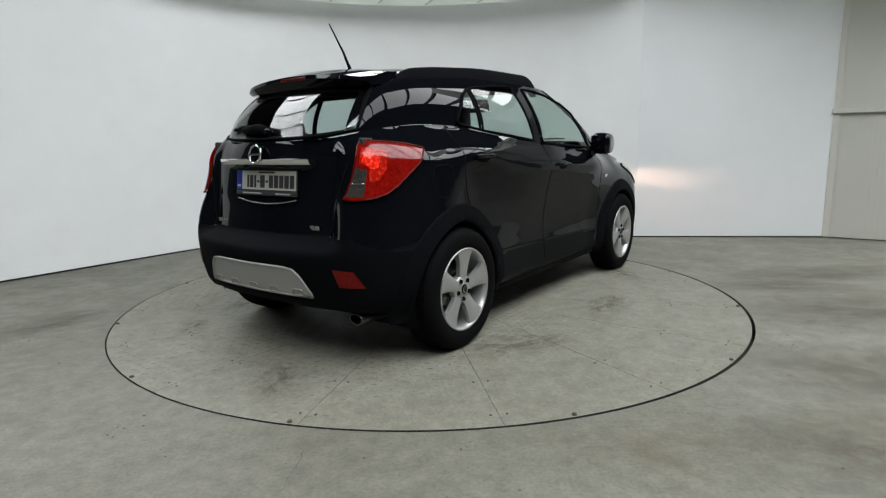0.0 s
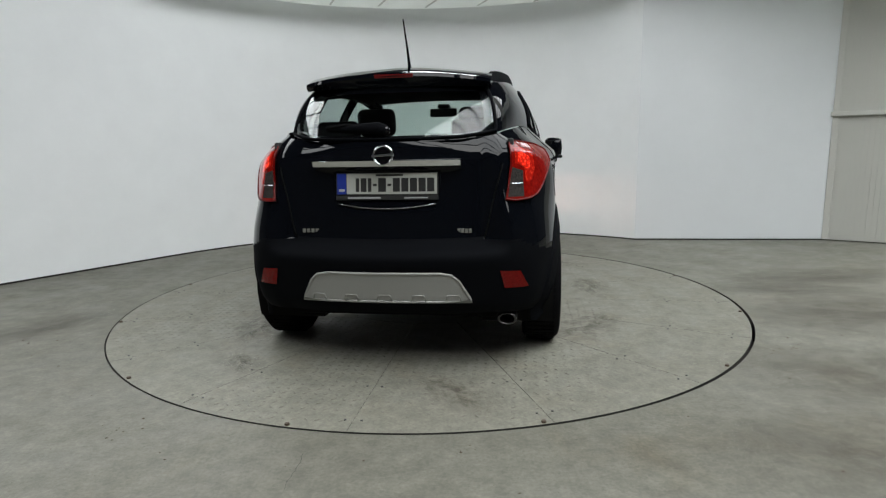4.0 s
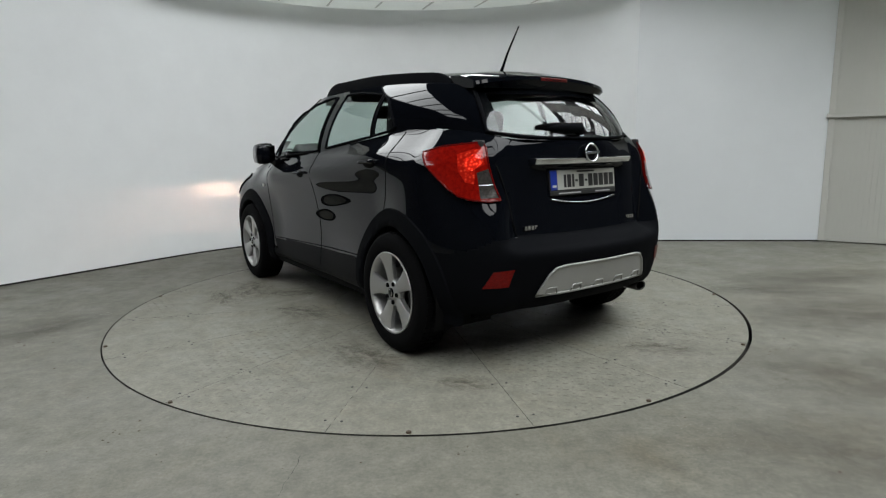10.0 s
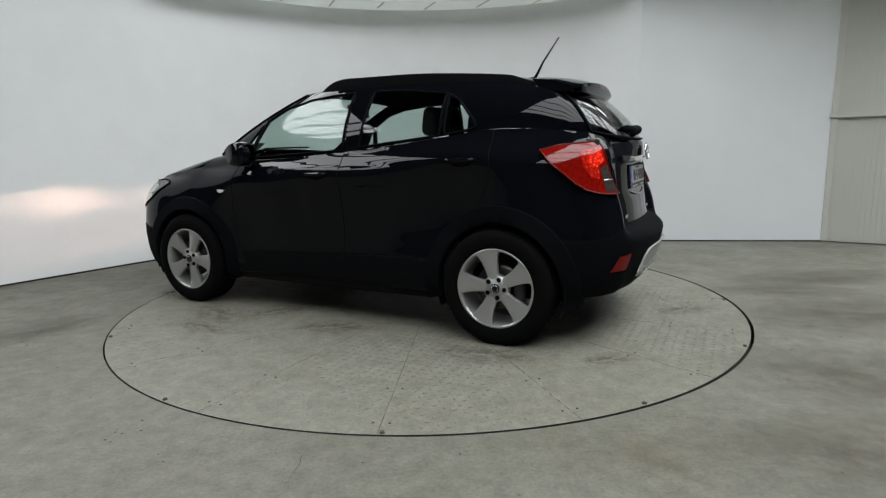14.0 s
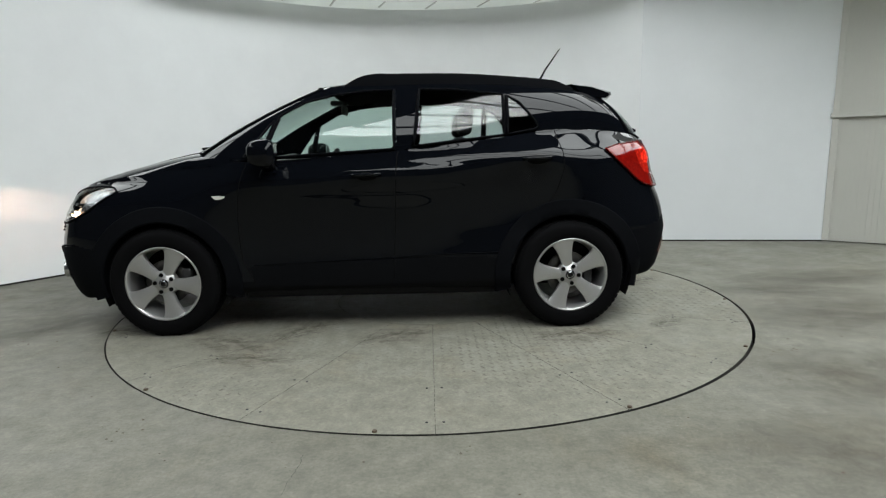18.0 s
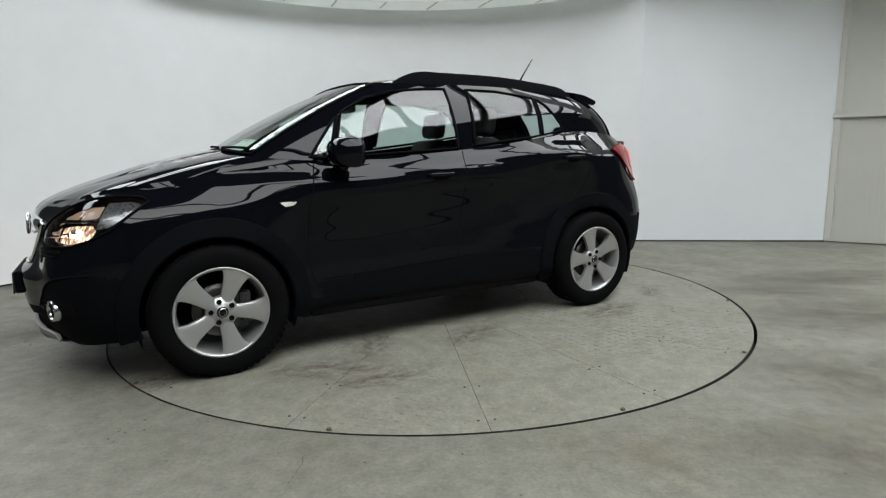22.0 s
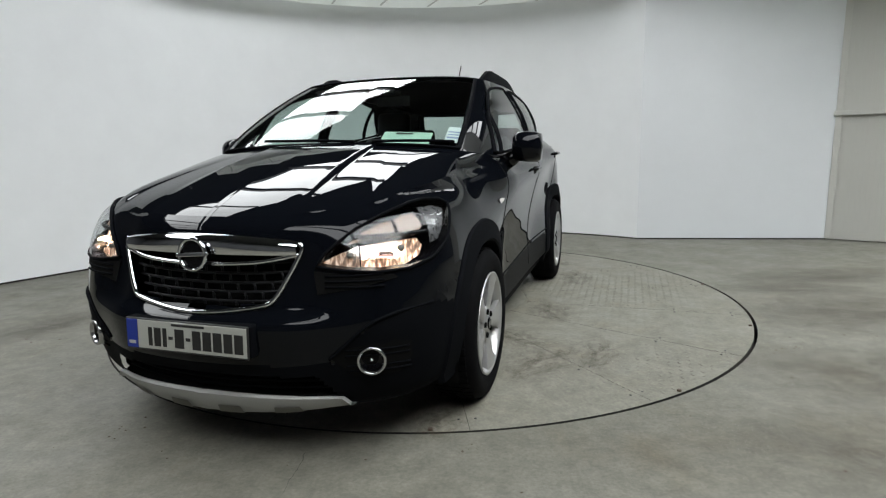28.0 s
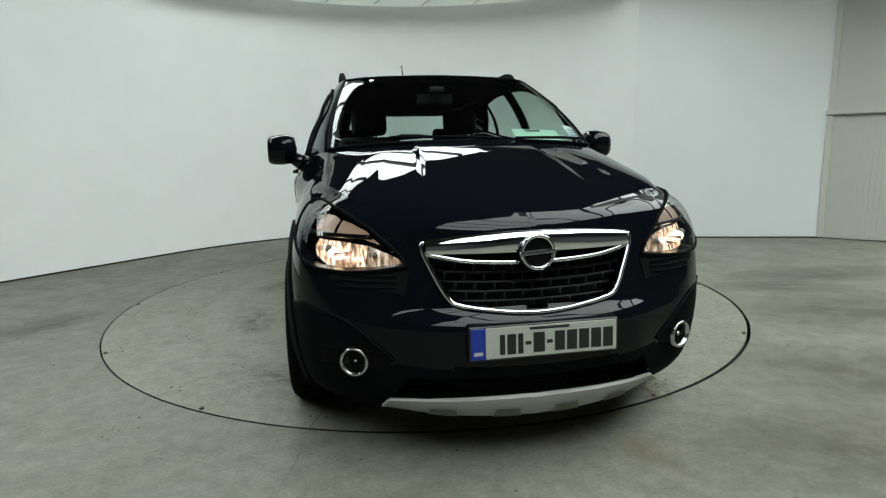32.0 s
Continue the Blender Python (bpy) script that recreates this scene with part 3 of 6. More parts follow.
# how far the skin stands inside the outline, by height, at five stations of the outline
SECTIONS = (
    (0.0, ((0.18, 0.16), (0.225, 0.115), (0.275, 0.055), (0.29, 0.060), (0.36, 0.045), (0.42, 0.018), (0.53, 0.012), (0.55, 0.018), (0.598, 0.078), (0.70, 0.102), (0.82, 0.108), (0.855, 0.116), (0.880, 0.132), (0.905, 0.165))),
    (2.2, ((0.18, 0.147), (0.235, 0.090), (0.29, 0.050), (0.42, 0.016), (0.53, 0.004), (0.55, 0.010), (0.598, 0.055), (0.70, 0.084), (0.82, 0.108), (0.86, 0.122), (0.890, 0.142), (0.912, 0.170))),
    (3.6, ((0.18, 0.14), (0.24, 0.075), (0.30, 0.045), (0.42, 0.015), (0.52, 0.0), (0.60, 0.010), (0.66, 0.022), (0.76, 0.046), (0.84, 0.090), (0.90, 0.135), (0.94, 0.190))),
    (5.5, ((0.20, 0.10), (0.28, 0.035), (0.42, 0.005), (0.54, 0.0), (0.62, 0.002), (0.70, 0.008), (0.80, 0.026), (0.88, 0.065), (0.93, 0.125), (0.966, 0.19))),
    (8.0, ((0.24, 0.06), (0.30, 0.02), (0.45, 0.0), (0.62, 0.006), (0.74, 0.018), (0.82, 0.030), (0.88, 0.050), (0.93, 0.078), (0.98, 0.112), (1.012, 0.138), (1.04, 0.168))),
    (10.5, ((0.24, 0.12), (0.30, 0.068), (0.38, 0.070), (0.45, 0.075), (0.52, 0.078), (0.60, 0.075), (0.72, 0.058), (0.84, 0.032), (0.94, 0.008), (0.985, 0.015), (1.000, 0.028), (1.05, 0.064), (1.09, 0.098))),
    (13.0, ((0.24, 0.12), (0.30, 0.070), (0.40, 0.073), (0.47, 0.079), (0.54, 0.082), (0.63, 0.079), (0.76, 0.060), (0.89, 0.030), (0.985, 0.006), (1.030, 0.013), (1.046, 0.026), (1.10, 0.058), (1.14, 0.085))),
    (15.5, ((0.26, 0.08), (0.32, 0.034), (0.46, 0.032), (0.56, 0.044), (0.66, 0.060), (0.76, 0.064), (0.87, 0.054), (0.98, 0.032), (1.07, 0.010), (1.115, 0.024), (1.138, 0.048), (1.20, 0.122), (1.24, 0.166))),
    (17.5, ((0.27, 0.06), (0.34, 0.02), (0.50, 0.0), (0.66, 0.004), (0.80, 0.014), (0.96, 0.022), (1.06, 0.040), (1.11, 0.075), (1.16, 0.130), (1.22, 0.195), (1.26, 0.236))),
    (19.5, ((0.29, 0.08), (0.36, 0.03), (0.50, 0.004), (0.62, 0.0), (0.72, 0.010), (0.80, 0.028), (0.90, 0.058), (0.98, 0.080), (1.10, 0.112), (1.17, 0.165), (1.23, 0.235))),
    (20.5, ((0.29, 0.09), (0.36, 0.04), (0.50, 0.010), (0.62, 0.0), (0.72, 0.012), (0.80, 0.034), (0.90, 0.076), (0.98, 0.105), (1.10, 0.130), (1.17, 0.172), (1.23, 0.232))),
    (21.3, ((0.30, 0.11), (0.37, 0.055), (0.46, 0.030), (0.54, 0.012), (0.610, 0.0), (0.636, 0.012), (0.665, 0.056), (0.69, 0.102), (0.82, 0.126), (0.96, 0.145), (1.08, 0.158), (1.16, 0.185), (1.22, 0.225))),
    (24.0, ((0.30, 0.13), (0.37, 0.065), (0.46, 0.036), (0.54, 0.014), (0.605, 0.0), (0.630, 0.012), (0.660, 0.062), (0.685, 0.112), (0.82, 0.135), (0.90, 0.165), (1.03, 0.170), (1.06, 0.130), (1.14, 0.133), (1.22, 0.160))))


def lower_skin(s, v):
    """Points of the lower body: s along the outline (0 nose .. 24 tail), v from the lower edge to the upper."""
    p = spline(PLAN, s)
    q = spline(PLAN, np.clip(s + 0.02, 0, 24)) - spline(PLAN, np.clip(s - 0.02, 0, 24))
    nrm = np.stack([-q[:, 1], q[:, 0]], -1) * -1
    nrm /= np.linalg.norm(nrm, axis=1)[:, None]
    z = p[:, 2] + (p[:, 3] - p[:, 2]) * v
    keys = np.array([k for k, _ in SECTIONS])
    i = np.clip(np.searchsorted(keys, s) - 1, 0, len(keys) - 2)
    w = np.clip((s - keys[i]) / (keys[i + 1] - keys[i]), 0, 1)
    w = w * w * (3 - 2 * w)
    inset = np.zeros(len(s))
    table = [interp(rows, z)[:, 0] for _, rows in SECTIONS]
    table = np.stack(table)
    inset = table[i, np.arange(len(s))] * (1 - w) + table[i + 1, np.arange(len(s))] * w
    return np.stack([p[:, 0] - nrm[:, 0] * inset, p[:, 1] - nrm[:, 1] * inset, z], -1)


NS, NV = 300, 64
_s = np.linspace(0, 24, NS)
_v = np.linspace(0, 1, NV)
_gs, _gv = np.meshgrid(_s, _v, indexing="ij")
LOWER = lower_skin(_gs.ravel(), _gv.ravel()).reshape(NS, NV, 3)


def grid_normals(g, flip=False):
    du = np.gradient(g, axis=0)
    dv = np.gradient(g, axis=1)
    n = np.cross(du, dv)
    n /= np.linalg.norm(n, axis=2)[..., None] + 1e-12
    return -n if flip else n


def on_axis(n, rows):
    """Normals on the middle line have no sideways part."""
    n = n.copy()
    for r in rows:
        n[r, :, 1] = 0
        n[r] /= np.linalg.norm(n[r], axis=1)[:, None] + 1e-12
    return n


LOWER_N = on_axis(grid_normals(LOWER), (0, -1))
MIR = np.array([1, -1, 1])


def piece(name, grid, normals, keep, material, parent, label="", mirror=False):
    """A part cut out of a grid: the cells for which keep is true, with the normals of the whole skin."""
    used = {}
    verts, faces, nor = [], [], []

    def idx(i, j, g, nn, tag):
        key = (tag, i, j)
        if key not in used:
            used[key] = len(verts)
            verts.append(g[i, j])
            nor.append(nn[i, j])
        return used[key]

    for tag in ((0, 1) if mirror == "both" else (1,) if mirror else (0,)):
        g, nn = (grid * MIR, normals * MIR) if tag else (grid, normals)
        for i, j in zip(*np.nonzero(keep)):
            q = [idx(i, j, g, nn, tag), idx(i + 1, j, g, nn, tag), idx(i + 1, j + 1, g, nn, tag), idx(i, j + 1, g, nn, tag)]
            faces.append(q[::-1] if tag else q)
    if not faces:
        return None
    return put(name, mesh_from(name, verts, faces, nor), material, parent, label)


def cell_centres(g):
    return (g[:-1, :-1] + g[1:, :-1] + g[1:, 1:] + g[:-1, 1:]) / 4


def skin_at(x, z, side=1):
    """The place on the flank at x and height z, and its outward normal (near the middle of the body)."""
    g = LOWER.reshape(-1, 3)
    d = (g[:, 0] - x) ** 2 + (g[:, 2] - z) ** 2 + np.where(g[:, 1] < 0.3, 9, 0)
    i = np.argpartition(d, 4)[:4]
    w = 1 / (d[i] + 1e-6)
    y = (g[i, 1] * w).sum() / w.sum()
    n = (LOWER_N.reshape(-1, 3)[i] * w[:, None]).sum(0)
    n /= np.linalg.norm(n)
    return np.array([x, y * side, z]), n * np.array([1, side, 1])


def end_at(y, z, front=True):
    """The place on the nose or tail at y and height z, and its normal."""
    g = LOWER.reshape(-1, 3)
    d = (g[:, 1] - abs(y)) ** 2 + (g[:, 2] - z) ** 2 + np.where((g[:, 0] > 1.9) if front else (g[:, 0] < -1.1), 0, 9)
    i = np.argpartition(d, 4)[:4]
    w = 1 / (d[i] + 1e-6)
    n = (LOWER_N.reshape(-1, 3)[i] * w[:, None]).sum(0)
    n /= np.linalg.norm(n)
    sg = 1 if y >= 0 else -1
    return np.array([(g[i, 0] * w).sum() / w.sum(), y, z]), n * np.array([1, sg, 1])


# ---- greenhouse: rings at the belt and at the roof's edge, left half from the screen round to the tail ----
BELT = ((1.530, 0.000, 1.156), (1.522, 0.250, 1.153), (1.506, 0.470, 1.144), (1.456, 0.668, 1.126), (1.230, 0.768, 1.101), (1.030, 0.798, 1.097),
        (0.700, 0.803, 1.104), (0.200, 0.800, 1.140), (-0.300, 0.768, 1.195), (-0.700, 0.708, 1.250), (-0.980, 0.655, 1.256), (-1.180, 0.602, 1.240), (-1.335, 0.535, 1.215),
        (-1.450, 0.400, 1.186), (-1.500, 0.220, 1.177), (-1.513, 0.000, 1.174))
EAVE = ((0.690, 0.000, 1.578), (0.687, 0.210, 1.574), (0.679, 0.410, 1.566), (0.648, 0.545, 1.554), (0.490, 0.590, 1.550), (0.290, 0.600, 1.550),
        (0.100, 0.602, 1.553), (-0.150, 0.600, 1.552), (-0.420, 0.590, 1.545), (-0.680, 0.568, 1.530), (-0.880, 0.545, 1.512), (-1.020, 0.510, 1.498), (-1.110, 0.460, 1.488),
        (-1.170, 0.330, 1.488), (-1.205, 0.170, 1.490), (-1.215, 0.000, 1.490))
NG, NW = 240, 30
_gs = np.linspace(0, 15, NG)
_b, _e = spline(BELT, _gs), spline(EAVE, _gs)


def green_point(s, w):
    b, e = spline(BELT, s), spline(EAVE, s)
    w = w[:, None]
    p = b + (e - b) * w
    out = np.stack([np.cos(np.interp(s, [0, 3, 6, 10, 12, 15], [0, 0.55, 1.55, 1.65, 2.5, 3.14])), np.sin(np.interp(s, [0, 3, 6, 10, 12, 15], [0, 0.55, 1.55, 1.65, 2.5, 3.14])), 0 * s], -1)
    bulge = np.interp(s, [0, 3.2, 5], [0.15, 0.15, 0.12])[:, None]
    p = p + out * (bulge * w * (1 - w))
    p[:, 2] += (np.interp(s, [0, 3.2, 5], [0.04, 0.04, 0.05])[:, None] * w * (1 - w))[:, 0]
    return p


_q, _w = np.meshgrid(_gs, np.linspace(0, 1, NW), indexing="ij")
GREEN = green_point(_q.ravel(), _w.ravel()).reshape(NG, NW, 3)
GREEN_N = on_axis(grid_normals(GREEN), (0, -1))

# roof cap: the eave ring drawn in towards the middle and raised
_r = np.linspace(1, 0.0, 26)
_ring = spline(EAVE, _gs)
ROOF_C = np.array([-0.28, 0.0, 1.636])
ROOF = np.stack([np.stack([ROOF_C[0] + (_ring[:, 0] - ROOF_C[0]) * w, _ring[:, 1] * w, _ring[:, 2] * (w ** 2.6) + ROOF_C[2] * (1 - w ** 2.6)], -1) for w in _r], 1)
ROOF_N = on_axis(grid_normals(ROOF), (0, -1))
ROOF_N[:, -1] = (0, 0, 1)

# bonnet: from the upper edge of the nose and wings to the foot of the screen
NB, NC = 110, 44
_u = np.linspace(0, 1, NB)
_edge = lower_skin(interp(((0, 0.0), (0.35, 3.6), (0.6, 6.2), (1, 9.9)), _u)[:, 0], np.ones(NB))
_cowl = spline(BELT, _u * 4.0)
_c = np.linspace(0, 1, NC)
_lip = 0.09 * (1 - np.clip((_u - 0.25) / 0.35, 0, 1) ** 2)[:, None]
_rise = (1 - _lip) * (1 - (1 - _c[None, :]) ** 1.22) + _lip * (1 - (1 - _c[None, :]) ** 12)
BONNET = _edge[:, None, :] + (_cowl - _edge)[:, None, :] * _c[None, :, None]
BONNET[..., 2] = _edge[:, None, 2] + (_cowl[:, None, 2] - _edge[:, None, 2]) * _rise + 0.002 * np.sin(math.pi * _c)[None, :] * (1 - _u[:, None] ** 2)
_crease = np.clip((0.345 - 0.06 * _c[None, :] - np.abs(BONNET[..., 1])) / 0.026, 0, 1)
BONNET[..., 2] += 0.012 * _crease ** 2 * (3 - 2 * _crease) * np.clip((_c[None, :] - 0.12) / 0.4, 0, 1)
BONNET_N = grid_normals(BONNET)
if BONNET_N[10, 20, 2] < 0:
    BONNET_N = -BONNET_N
BONNET_N = on_axis(BONNET_N, (0,))


def skin_sz(s, z, side=1):
    """Place and normal on the lower skin at outline station s and height z."""
    row = spline(PLAN, np.array([s]))[0]
    a = min(max(s / 24 * (NS - 1), 0), NS - 1.001)
    b = min(max((z - row[2]) / (row[3] - row[2]) * (NV - 1), 0), NV - 1.001)
    i, j = int(a), int(b)
    u, v = a - i, b - j
    p, n = ((1 - u) * (1 - v) * g[i, j] + u * (1 - v) * g[i + 1, j] + u * v * g[i + 1, j + 1] + (1 - u) * v * g[i, j + 1] for g in (LOWER, LOWER_N))
    n = n / np.linalg.norm(n)
    m = np.array([1, side, 1])
    return p * m, n * m


HEADLAMP = [(2.70, 0.735), (3.2, 0.724), (3.85, 0.716), (4.6, 0.722), (5.2, 0.748), (5.8, 0.796), (6.2, 0.854), (6.66, 0.916), (6.5, 0.938), (6.0, 0.944), (5.2, 0.936), (4.5, 0.916), (3.9, 0.890), (3.45, 0.860), (3.1, 0.815), (2.85, 0.776)]
TAILLAMP = [(17.75, 1.122), (18.3, 1.148), (19.0, 1.158), (19.6, 1.164), (20.0, 1.162), (20.14, 1.14), (20.24, 1.06), (20.42, 0.97), (20.62, 0.884), (20.3, 0.878), (19.7, 0.886), (19.2, 0.905), (18.8, 0.945), (18.4, 1.005), (18.05, 1.06)]


def inside(poly, x, z):
    """Even-odd test of points against a polygon, numpy."""
    hit = np.zeros(np.shape(x), bool)
    for (x0, z0), (x1, z1) in zip(poly, poly[1:] + poly[:1]):
        cross = ((z0 > z) != (z1 > z)) & (x < (x1 - x0) * (z - z0) / ((z1 - z0) or 1e-9) + x0)
        hit ^= cross
    return hit


car = tagged(new("car"), "glossy black crossover car with silver alloy wheels and lit lamps", "car")


def car_body():
    cl, cg = cell_centres(LOWER), cell_centres(GREEN)
    x, y, z = cl[..., 0], cl[..., 1], cl[..., 2]
    hole = np.zeros(x.shape, bool)
    for hx in (HUB_F, HUB_R):
        hole |= (np.hypot(x - hx, z - 0.345) < 0.392) & (y > 0.5)
        hole |= (np.abs(x - hx) < 0.385) & (z < 0.36) & (y > 0.6)
    front_door = inside([(1.135, 1.3), (1.165, 0.95), (1.195, 0.76), (1.19, 0.5), (1.12, 0.335), (0.238, 0.335), (0.203, 1.03), (0.17, 1.3)], x, z) & (y > 0.5)
    rear_door = inside([(0.17, 1.3), (0.203, 1.03), (0.238, 0.335), (-0.40, 0.335), (-0.46, 0.46), (-0.545, 0.60), (-0.75, 0.80), (-0.835, 1.0), (-0.82, 1.3)], x, z) & (y > 0.5)
    sill = (z < 0.335) & (x < 1.3) & (x > -0.55) & (y > 0.5)
    f_bumper = (x > 1.30) & (z < 0.60 - 0.06 * np.clip((2.3 - x) / 0.3, 0, 1)) & (x > 1.98)
    r_bumper = (x < -1.20) & (z < 0.630 + 0.068 * np.clip((0.80 - y) / 0.15, 0, 1))
    gate = (x < -1.3) & (y < 0.60 - 0.10 * np.clip((0.95 - z) / 0.3, 0, 1)) & ~r_bumper
    wing = (x > 1.1) & ~f_bumper & ~front_door & ~sill
    quarter = ~(front_door | rear_door | sill | f_bumper | r_bumper | gate | wing)
    grille = inside([(-0.378, 0.822), (0.378, 0.822), (0.38, 0.792), (0.342, 0.702), (0.295, 0.627), (0.254, 0.610), (0.0, 0.588), (-0.254, 0.610), (-0.295, 0.627), (-0.342, 0.702), (-0.38, 0.792)], y, z) & (x > 2.2)
    mouth = inside([(-0.44, 0.355), (0.44, 0.355), (0.49, 0.27), (-0.49, 0.27)], y, z) & (x > 2.2)
    sc = ((_s[:-1] + _s[1:]) / 2)[:, None] + 0 * z
    lamp = inside(HEADLAMP, sc, z) | inside(TAILLAMP, sc, z)
    hole |= grille | mouth | lamp
    clad_f = f_bumper & inside([(0.95, 0.0), (0.95, 0.60), (0.80, 0.585), (0.66, 0.56), (0.55, 0.47), (0.50, 0.40), (0.0, 0.40), (0.0, 0.0)], y, z)
    for mirror in (False, True):
        for name, area in (("front_door", front_door), ("rear_door", rear_door)):
            low = area & (z < 0.43 + 0.04 * (1.1 - x) / 1.6)
            door = piece(name, LOWER, LOWER_N, area & ~hole & ~low, M_PAINT, car, "gloss black door panel", mirror)
            piece("door_cladding", LOWER, LOWER_N, low & ~hole, M_SILL, door, "grained black plastic", mirror)
        piece("front_wing", LOWER, LOWER_N, wing & ~hole, M_PAINT, car, "", mirror)
        piece("rear_quarter", LOWER, LOWER_N, quarter & ~hole, M_PAINT, car, "", mirror)
        piece("sill", LOWER, LOWER_N, sill & ~hole, M_SILL, car, "", mirror)
    bumper = piece("front_bumper", LOWER, LOWER_N, f_bumper & ~hole & ~clad_f, M_PAINT, car, "", "both")
    piece("bumper_cladding", LOWER, LOWER_N, clad_f & ~hole, M_TRIM, bumper, "grained black plastic", "both")
    piece("rear_bumper", LOWER, LOWER_N, r_bumper & ~hole, M_TRIM, car, "grained black plastic bumper", "both")
    piece("tailgate", LOWER, LOWER_N, gate & ~hole, M_PAINT, car, "", "both")
    inner = (x < -0.5) & (z > 0.80) & ~gate
    piece("boot_lining", LOWER - LOWER_N * 0.05, -LOWER_N, inner, M_DASH, car, "dark lining of the boot sides", False)
    piece("boot_lining", LOWER - LOWER_N * 0.05, -LOWER_N, inner, M_DASH, car, "dark lining of the boot sides", True)
    # bonnet and roof
    piece("bonnet", BONNET, BONNET_N, np.ones((NB - 1, NC - 1), bool), M_PAINT, car, "", "both")
    piece("roof", ROOF, ROOF_N, np.ones((NG - 1, 25), bool), M_PAINT, car, "", "both")
    # greenhouse with its openings
    gx, gy, gz = cg[..., 0], cg[..., 1], cg[..., 2]
    _, w = np.meshgrid((_gs[:-1] + _gs[1:]) / 2, (np.arange(NW - 1) + 0.5) / (NW - 1), indexing="ij")
    s = ((_gs[:-1] + _gs[1:]) / 2)[:, None] + 0 * w
    screen = (s < 2.98) & (w > 0.03) & (w < 0.955)
    rear = (s > 12.1) & (w > 0.05) & (w < 0.93)
    side = np.zeros(gx.shape, bool)
    for poly in SIDE_GLASS.values():
        side |= inside(poly, gx, gz) & (s > 3.6) & (s < 11.5)
    piece("window_surround", GREEN, GREEN_N, ~(screen | rear | side), M_PAINT, car, "", "both")
    return s, w


SIDE_GLASS = {
    "front_quarterlight": [(1.150, 1.112), (1.045, 1.108), (0.960, 1.335), (0.985, 1.315)],
    "front_window": [(1.022, 1.108), (0.932, 1.362), (0.770, 1.446), (0.585, 1.492), (0.385, 1.514), (0.214, 1.520), (0.214, 1.150)],
    "rear_window": [(0.092, 1.165), (0.054, 1.520), (-0.178, 1.516), (-0.478, 1.480), (-0.473, 1.226)],
    "rear_quarterlight": [(-0.498, 1.230), (-0.500, 1.474), (-0.578, 1.430), (-0.680, 1.310), (-0.695, 1.274), (-0.670, 1.258)],
}


def green_at(x, z, side=1):
    """Place and normal on the side of the greenhouse at x and height z."""
    g, n = GREEN[60:190], GREEN_N[60:190]
    d = (g[..., 0] - x) ** 2 + (g[..., 2] - z) ** 2
    i = np.argpartition(d.ravel(), 4)[:4]
    w = 1 / (d.ravel()[i] + 1e-6)
    y = (g[..., 1].ravel()[i] * w).sum() / w.sum()
    nn = (n.reshape(-1, 3)[i] * w[:, None]).sum(0)
    nn /= np.linalg.norm(nn)
    return np.array([x, y * side, z]), nn * np.array([1, side, 1])


def fan_patch(poly, place, rings=7, per=6, offset=0.004):
    """A curved patch over a flat polygon: concentric rings laid onto a surface."""
    pts = []
    for (a, b), (c, d) in zip(poly, poly[1:] + poly[:1]):
        pts += [(a + (c - a) * t / per, b + (d - b) * t / per) for t in range(per)]
    cx, cz = sum(p[0] for p in pts) / len(pts), sum(p[1] for p in pts) / len(pts)
    k = len(pts)
    verts, nor, faces = [], [], []
    for r in range(rings):
        f = 1 - r / rings
        for a, b in pts:
            p, n = place(cx + (a - cx) * f, cz + (b - cz) * f)
            verts.append(p + n * offset)
            nor.append(n)
    p, n = place(cx, cz)
    verts.append(p + n * offset)
    nor.append(n)
    for r in range(rings - 1):
        for i in range(k):
            faces.append((r * k + i, r * k + (i + 1) % k, (r + 1) * k + (i + 1) % k, (r + 1) * k + i))
    faces += [((rings - 1) * k + i, (rings - 1) * k + (i + 1) % k, rings * k) for i in range(k)]
    # turn the faces to the normals' side
    a, b, c = (np.array(verts[i]) for i in faces[0][:3])
    if np.dot(np.cross(b - a, c - a), nor[0]) < 0:
        faces = [f[::-1] for f in faces]
    return verts, faces, nor, [tuple(verts[i]) for i in range(k)]


